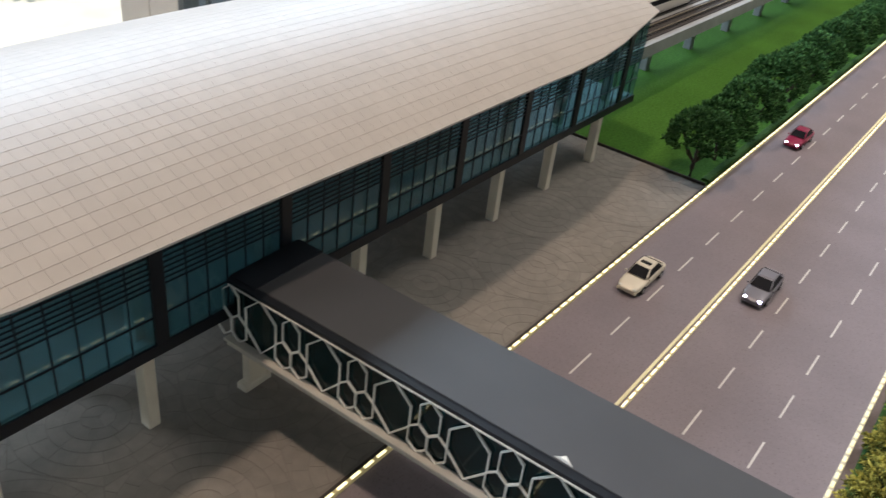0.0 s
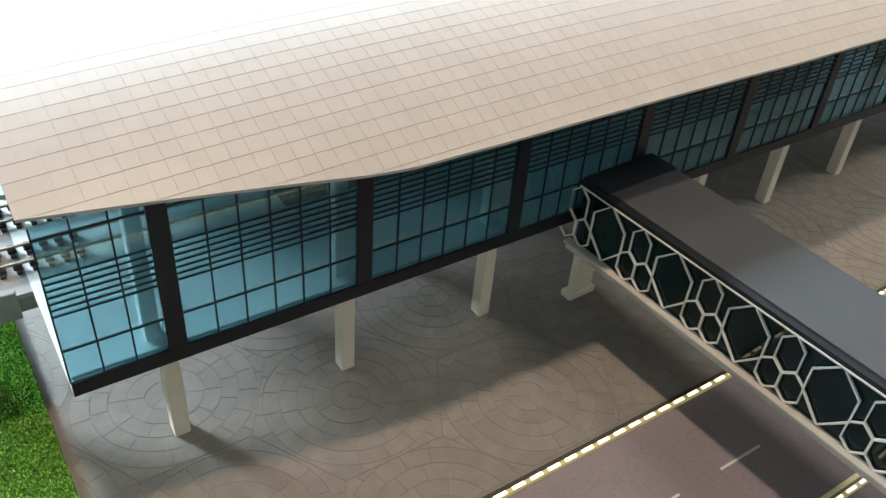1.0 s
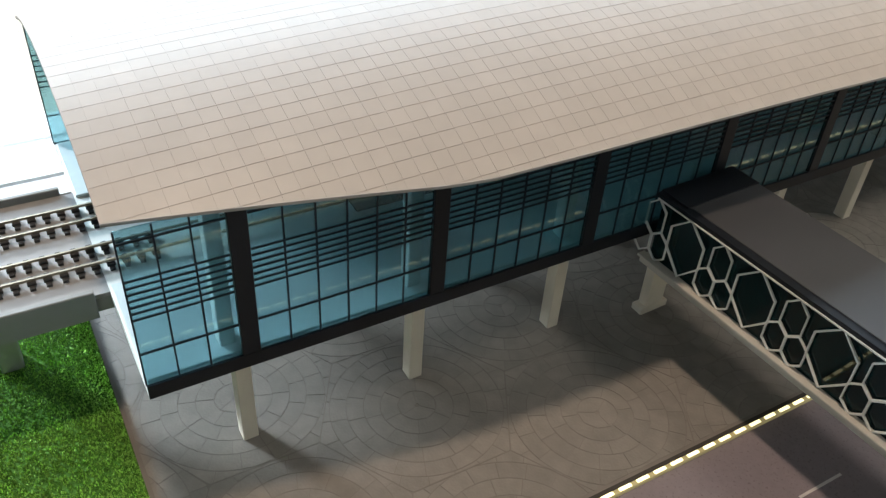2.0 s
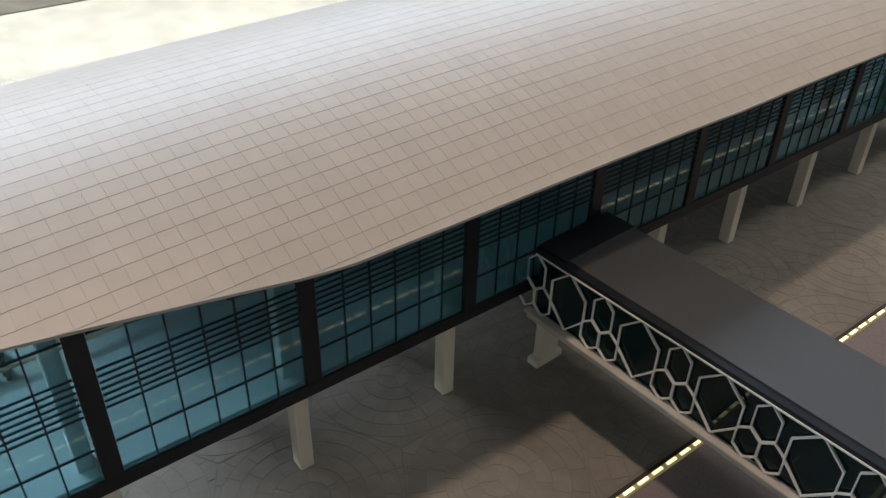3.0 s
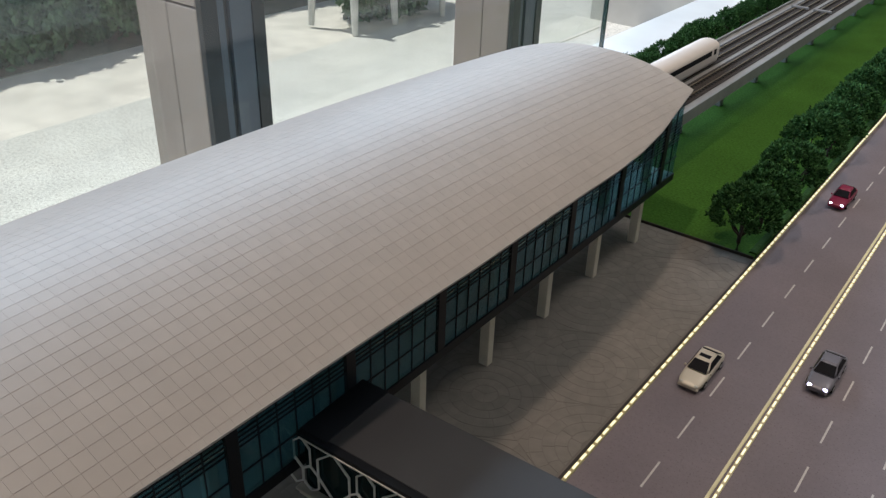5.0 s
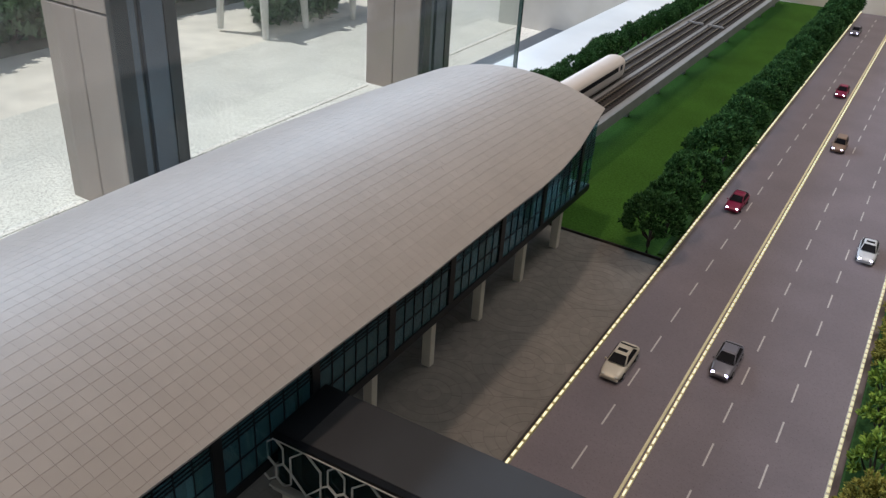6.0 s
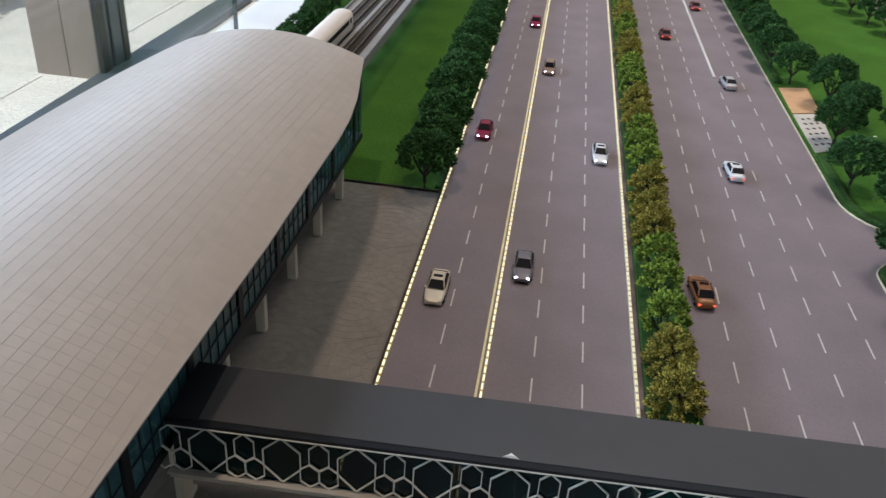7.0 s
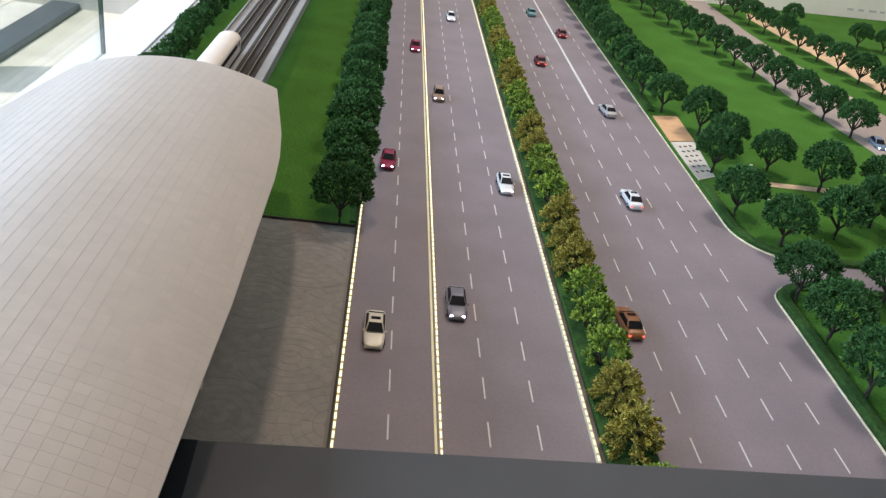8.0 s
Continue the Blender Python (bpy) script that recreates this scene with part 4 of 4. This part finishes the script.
# ---------------------------------------------------------------- cars
def make_car(x, y, turn, paint, label, lit, glow="head", roof="sedan", sunroof=False, length=1.0):
    car = thing("car", label, "car", x, y, 0.01, "model cars", turn=turn)
    body = Form()
    rows = [(-2.40, 0.55, 0.42, 0.62), (-2.36, 0.74, 0.32, 0.76), (-2.2, 0.87, 0.25, 0.90), (-1.9, 0.92, 0.22, 0.97), (-1.2, 0.95, 0.20, 1.0), (-0.2, 0.96, 0.20, 0.98), (0.8, 0.95, 0.20, 0.94), (1.4, 0.93, 0.21, 0.88), (1.9, 0.88, 0.23, 0.79), (2.2, 0.78, 0.28, 0.69), (2.36, 0.62, 0.34, 0.60), (2.42, 0.42, 0.42, 0.54)]
    rings = []
    for yy, w, zb, zt in rows:
        zm, hz = (zb + zt) / 2, (zt - zb) / 2
        ring = []
        for k in range(16):
            t = 2 * math.pi * (k + 0.5) / 16
            cx, cz = math.cos(t), math.sin(t)
            ring.append((w * math.copysign(abs(cx) ** 0.45, cx), yy, zm + hz * math.copysign(abs(cz) ** 0.6, cz)))
        rings.append(ring)
    body.loft(rings)
    part("body", body, paint, car, smooth=True)
    tall = 1.40 if roof == "sedan" else 1.62
    ya, yb, yc, yd = (-1.85, 1.12, -1.05, 0.18) if roof == "sedan" else (-2.1, 0.85, -1.95, 0.35)
    base = [(-0.84, ya, 0.94), (0.84, ya, 0.94), (0.84, yb, 0.88), (-0.84, yb, 0.88)]
    top = [(-0.62, yc, tall), (0.62, yc, tall), (0.62, yd, tall), (-0.62, yd, tall)]
    cabin = []
    for v in (0.0, 0.35, 0.7, 0.9, 1.0, 1.06):
        u = min(v, 1.0)
        w, y0, y1 = 0.84 - 0.22 * u ** 1.3, ya + (yc - ya) * u, yb + (yd - yb) * u
        k = 1.0 if v <= 1 else 0.9
        ring = []
        for a in range(24):
            t = 2 * math.pi * (a + 0.5) / 24
            cx, cy = math.cos(t), math.sin(t)
            ring.append((w * k * math.copysign(abs(cx) ** 0.3, cx), (y0 + y1) / 2 + k * (y1 - y0) / 2 * math.copysign(abs(cy) ** 0.3, cy), 0.9 + (tall - 0.9) * v))
        cabin.append(ring)
    cab = part("cabin", Form().loft(cabin), paint, car, smooth=True)
    part("roof_panel", Form().cbox(-0.54, yc + 0.06, tall + 0.002, 0.54, yd - 0.06, tall + 0.05, 0.04), paint, cab)
    if sunroof:
        part("sunroof", Form().cbox(-0.42, yd - 0.62, tall + 0.045, 0.42, yd - 0.22, tall + 0.07, 0.01), M_TINT, cab)

    def panel(i, j, a=0.08, b=0.10):
        p, q, r2, s = (Vector(v) for v in (base[i], base[j], top[j], top[i]))
        nrm = (q - p).cross(s - p).normalized() * 0.05
        def at(u, v):
            return (p + (q - p) * u) * (1 - v) + (s + (r2 - s) * u) * v
        quad = [at(a, b), at(1 - a, b), at(1 - a, 0.9), at(a, 0.9)]
        return Form().loft([[v + nrm * 0.2 for v in quad], [v + nrm for v in quad]])
    for name, i, j in (("rear_window", 0, 1), ("side_window", 1, 2), ("windscreen", 2, 3), ("side_window", 3, 0)):
        part(name, panel(i, j, 0.05 if i % 2 == 0 else 0.1), M_TINT, cab)
    for sx in (-1, 1):
        for wy in (-1.4, 1.38):
            ring = [[(sx * xx, wy + rr * math.cos(6.283 * k / 12), 0.31 + rr * math.sin(6.283 * k / 12)) for k in range(12)] for xx, rr in ((0.72, 0.24), (0.74, 0.31), (0.94, 0.31), (0.965, 0.25))]
            wheel = part("wheel", Form().loft(ring), M_TYRE, car)
            part("rim", Form().loft([[(sx * xx, wy + rr * math.cos(6.283 * k / 10), 0.31 + rr * math.sin(6.283 * k / 10)) for k in range(10)] for xx, rr in ((0.95, 0.19), (0.985, 0.15))]), M_RIM, wheel)
        hx0, hx1 = sorted((sx * 0.40, sx * 0.70))
        part("headlight", Form().cbox(hx0, 2.14, 0.52, hx1, 2.345, 0.67, 0.05), M_HEAD if lit and glow == "head" else M_HEADOFF, car)
        hx0, hx1 = sorted((sx * 0.42, sx * 0.80))
        part("tail_light", Form().cbox(hx0, -2.385, 0.52, hx1, -2.22, 0.70, 0.03), M_TAIL if lit and glow == "tail" else mat("tail_light_unlit", (0.3, 0.02, 0.02), 0.3), car)
        mx0, mx1 = sorted((sx * 0.93, sx * 1.08))
        part("door_mirror", Form().cbox(mx0, 0.72, 0.86, mx1, 0.86, 1.0, 0.03), paint, car)
    part("bumper", Form().cbox(-0.78, 2.1, 0.26, 0.78, 2.36, 0.44, 0.05), paint, car)
    part("bumper", Form().cbox(-0.80, -2.37, 0.28, 0.80, -2.15, 0.5, 0.05), paint, car)
    for piece in car.children_recursive:      # slim model bodies
        piece.data.transform(Matrix.Diagonal((0.91, length, 1, 1)))
    return car


def paint(name, c):
    return mat("car_paint_" + name, c, 0.38, 0.1, var=0.02)


P_WHITE, P_GREY, P_RED = paint("cream", (0.64, 0.575, 0.47)), paint("grey", (0.17, 0.16, 0.19)), paint("crimson", (0.24, 0.012, 0.055))
P_SILV, P_BROWN, P_ORANGE = paint("silver", (0.62, 0.63, 0.66)), paint("brown", (0.25, 0.165, 0.12)), paint("orange", (0.25, 0.105, 0.04))
P_STEEL = paint("steel", (0.36, 0.35, 0.36))
P_BRIGHT, P_TEAL, P_BLUE = paint("red", (0.13, 0.022, 0.028)), paint("teal", (0.08, 0.20, 0.20)), paint("blue", (0.13, 0.18, 0.25))
make_car(11.9, 47.3, 180, P_WHITE, "cream-white model sedan with black sunroof, lamps unlit", False, sunroof=True)
make_car(18.8, 52.5, 180, P_GREY, "dark silver-grey model sedan with lit headlights", True)
make_car(12.05, 82.5, 179, P_RED, "crimson model sedan with lit headlights", True)
make_car(25.75, 79.3, 181, P_SILV, "pale silver model sedan with lit headlights", True, sunroof=True)
make_car(18.7, 108.4, 180, P_BROWN, "brown model estate car with lit headlights", True, roof="estate", length=0.78)
make_car(15.35, 133.3, 180, P_RED, "crimson model hatchback with lit headlights", True)
make_car(22.5, 158.4, 180, P_SILV, "silver model sedan far along the road, headlights lit", True)
make_car(11.4, 177.0, 180, P_GREY, "dark model sedan far along the road, headlights lit", True)
make_car(34.15, 52.15, 5, P_ORANGE, "orange-brown model taxi with lit tail lights", True, "tail", sunroof=True)
make_car(40.8, 79.0, 3, P_SILV, "white model sedan with lit tail lights", True, "tail", sunroof=True)
make_car(44.6, 111.0, 6, P_STEEL, "silver model coupe with unlit lamps on the road", False)
make_car(37.35, 134.3, 0, P_BRIGHT, "red model sedan with lit tail lights", True, "tail")
make_car(44.7, 156.5, 0, P_BRIGHT, "red model sedan beyond the white divider", True, "tail")
make_car(40.5, 172.0, 0, P_TEAL, "teal model sedan far along the road", False)
make_car(88.0, 110.8, 172, P_BLUE, "blue model car with lit headlights on the park drive", True)

# ---------------------------------------------------------------- small lamp posts in the park
for x, y in ((55.2, 76.0), (57.0, 86.5), (84.5, 101.5), (88.5, 124), (87, 140)):
    post = thing("park_lamp", "thin grey park lamp post with a small white head", "lamp", x, y, 0.2, "park lamps")
    part("post", Form().tube([(0, 0, 0), (0, 0, 3.2), (0.25, 0, 3.5)], [0.045, 0.035, 0.02], 6), M_RAIL, post)
    part("head", Form().cbox(0.12, -0.08, 3.46, 0.5, 0.08, 3.54, 0.03), M_WHITE, post)

# ---------------------------------------------------------------- flock on the near lawn
r = random.Random(12)
f = Form()
for _ in range(42000):
    x, y = r.uniform(-16, 9.2), -4.3 - 9 * r.random() ** 1.4
    h, a, w = r.uniform(0.04, 0.13), r.uniform(0, 6.283), r.uniform(0.03, 0.07)
    dx, dy = math.cos(a), math.sin(a)
    f.add([(x - dy * w, y + dx * w, 0.2), (x + dy * w, y - dx * w, 0.2), (x + dx * h * 0.6, y + dy * h * 0.6, 0.22 + h)], [(0, 1, 2)])
tagged(part("grass", f, M_BLADE), "short bright green flock fibres on the lawn", "grass", "", "stuff")

# ---------------------------------------------------------------- paving stones
def stone_form(cx, cy, r0, r1, a0, a1):
    n = 3
    g = 0.018
    out = []
    for k in range(n + 1):
        t = a0 + g / r1 + (a1 - a0 - 2 * g / r1) * k / n
        out.append((cx + (r1 - g) * math.cos(t), cy + (r1 - g) * math.sin(t)))
    for k in range(n, -1, -1):
        t = a0 + g / max(r0, 0.2) + (a1 - a0 - 2 * g / max(r0, 0.2)) * k / n
        out.append((cx + (r0 + g) * math.cos(t), cy + (r0 + g) * math.sin(t)))
    return out


def clip(poly, nx, ny, d):
    """The part of a convex outline with nx * x + ny * y <= d."""
    out = []
    for k, p in enumerate(poly):
        q = poly[(k + 1) % len(poly)]
        a, c = nx * p[0] + ny * p[1] - d, nx * q[0] + ny * q[1] - d
        if a <= 0:
            out.append(p)
        if a * c < 0:
            t = a / (a - c)
            out.append((p[0] + (q[0] - p[0]) * t, p[1] + (q[1] - p[1]) * t))
    return out


r = random.Random(21)
PITCH = 8.2
centres = [(-27.1 + PITCH * i + (PITCH / 2 if j % 2 else 0), 0.4 + PITCH * 0.87 * j) for i in range(7) for j in range(-2, 13)]
single, rest = 0, Form()
for cx, cy in centres:
    near = [(ox, oy) for ox, oy in centres if 0 < math.hypot(ox - cx, oy - cy) < PITCH * 1.2]
    rr = 0.1
    while rr < 5.2:
        r1 = rr + 0.78 * r.uniform(0.92, 1.08)
        count = max(3, int(6.283 * (rr + r1) / 2 / 1.2))
        turn = r.uniform(0, 6.283)
        for k in range(count):
            a0, a1 = turn + 6.283 * k / count, turn + 6.283 * (k + 1) / count
            out = stone_form(cx, cy, rr, r1, a0, a1)
            for ox, oy in near:
                d = math.hypot(ox - cx, oy - cy)
                nx, ny = (ox - cx) / d, (oy - cy) / d
                if out:
                    out = clip(out, nx, ny, nx * cx + ny * cy + d / 2 - 0.03)
            for nx, ny, d in ((1, 0, 9.05), (-1, 0, 22.2), (0, 1, 65.4), (0, -1, 4.05)):
                if out:
                    out = clip(out, nx, ny, d)
            if len(out) < 3:
                continue
            px, py = sum(p[0] for p in out) / len(out), sum(p[1] for p in out) / len(out)
            area = abs(sum(p[0] * q[1] - q[0] * p[1] for p, q in zip(out, out[1:] + out[:1]))) / 2
            if area < 0.03:
                continue
            z = 0.013 + r.uniform(-0.004, 0.004)
            if px > -2.5 and py < 19.5 and single < 300:
                part("stone", Form().prism([(x - px, y - py) for x, y in out], 0.0, z), M_PAVE, pave, at=cmpose(px, py))
                single += 1
            else:
                rest.prism(out, 0.0, z)
        rr = r1
part("paving_field", rest, M_PAVE, pave, "paving stones in rings", kind="stuff")

# ---------------------------------------------------------------- roof panels
PS, PY = 0.745, 0.70
rest, single = Form(), 0
rows = int(12.9 / PS) + 2
shape = {}
ny = int((YZ - YA) / PY)
for j in range(-rows, rows):
    s0, s1 = j * PS + 0.381, (j + 1) * PS + 0.359
    for i in range(ny + 1):
        y0, y1 = YA + 0.01 + i * PY, min(YA + (i + 1) * PY + 0.006, YZ - 0.01)
        lim0, lim1 = eave_s(y0) - 0.01, eave_s(y1) - 0.01
        c = [(max(min(s, lim), -lim), y) for s, y, lim in ((s0, y0, lim0), (s1, y0, lim0), (s1, y1, lim1), (s0, y1, lim1))]
        if max(p[0] for p in c) - min(p[0] for p in c) < 0.04:
            continue
        whole = all(abs(p[0] - s) < 1e-6 for p, s in zip(c, (s0, s1, s1, s0))) and i < ny
        if whole and 5 <= j <= 14 and 3 <= i <= 36 and single < 300:
            if "p" not in shape:
                h = (s1 - s0) / 2
                me = Form().cbox(-h, 0, -0.002, h, y1 - y0, 0.014, 0.004).mesh("roof_panel")
                me.materials.append(M_PANEL)
                shape["p"] = me
            sm = (s0 + s1) / 2
            px, _, pz = vault(sm, y0, 0.0)
            rise = (crown_z(y1) - crown_z(y0)) / (y1 - y0)
            part("roof_panel", shape["p"], M_PANEL, roof, at=cmpose(px, y0, pz, math.degrees(math.atan(rise)), math.degrees(math.atan(2 * K2 * beside(sm))), 0))
            single += 1
        else:
            rest.loft([[vault(s, y, 0.0) for s, y in c], [vault(s, y, 0.014) for s, y in c]])
part("roof_cladding", rest, M_PANEL, roof, "thin beige roof panels", kind="stuff")
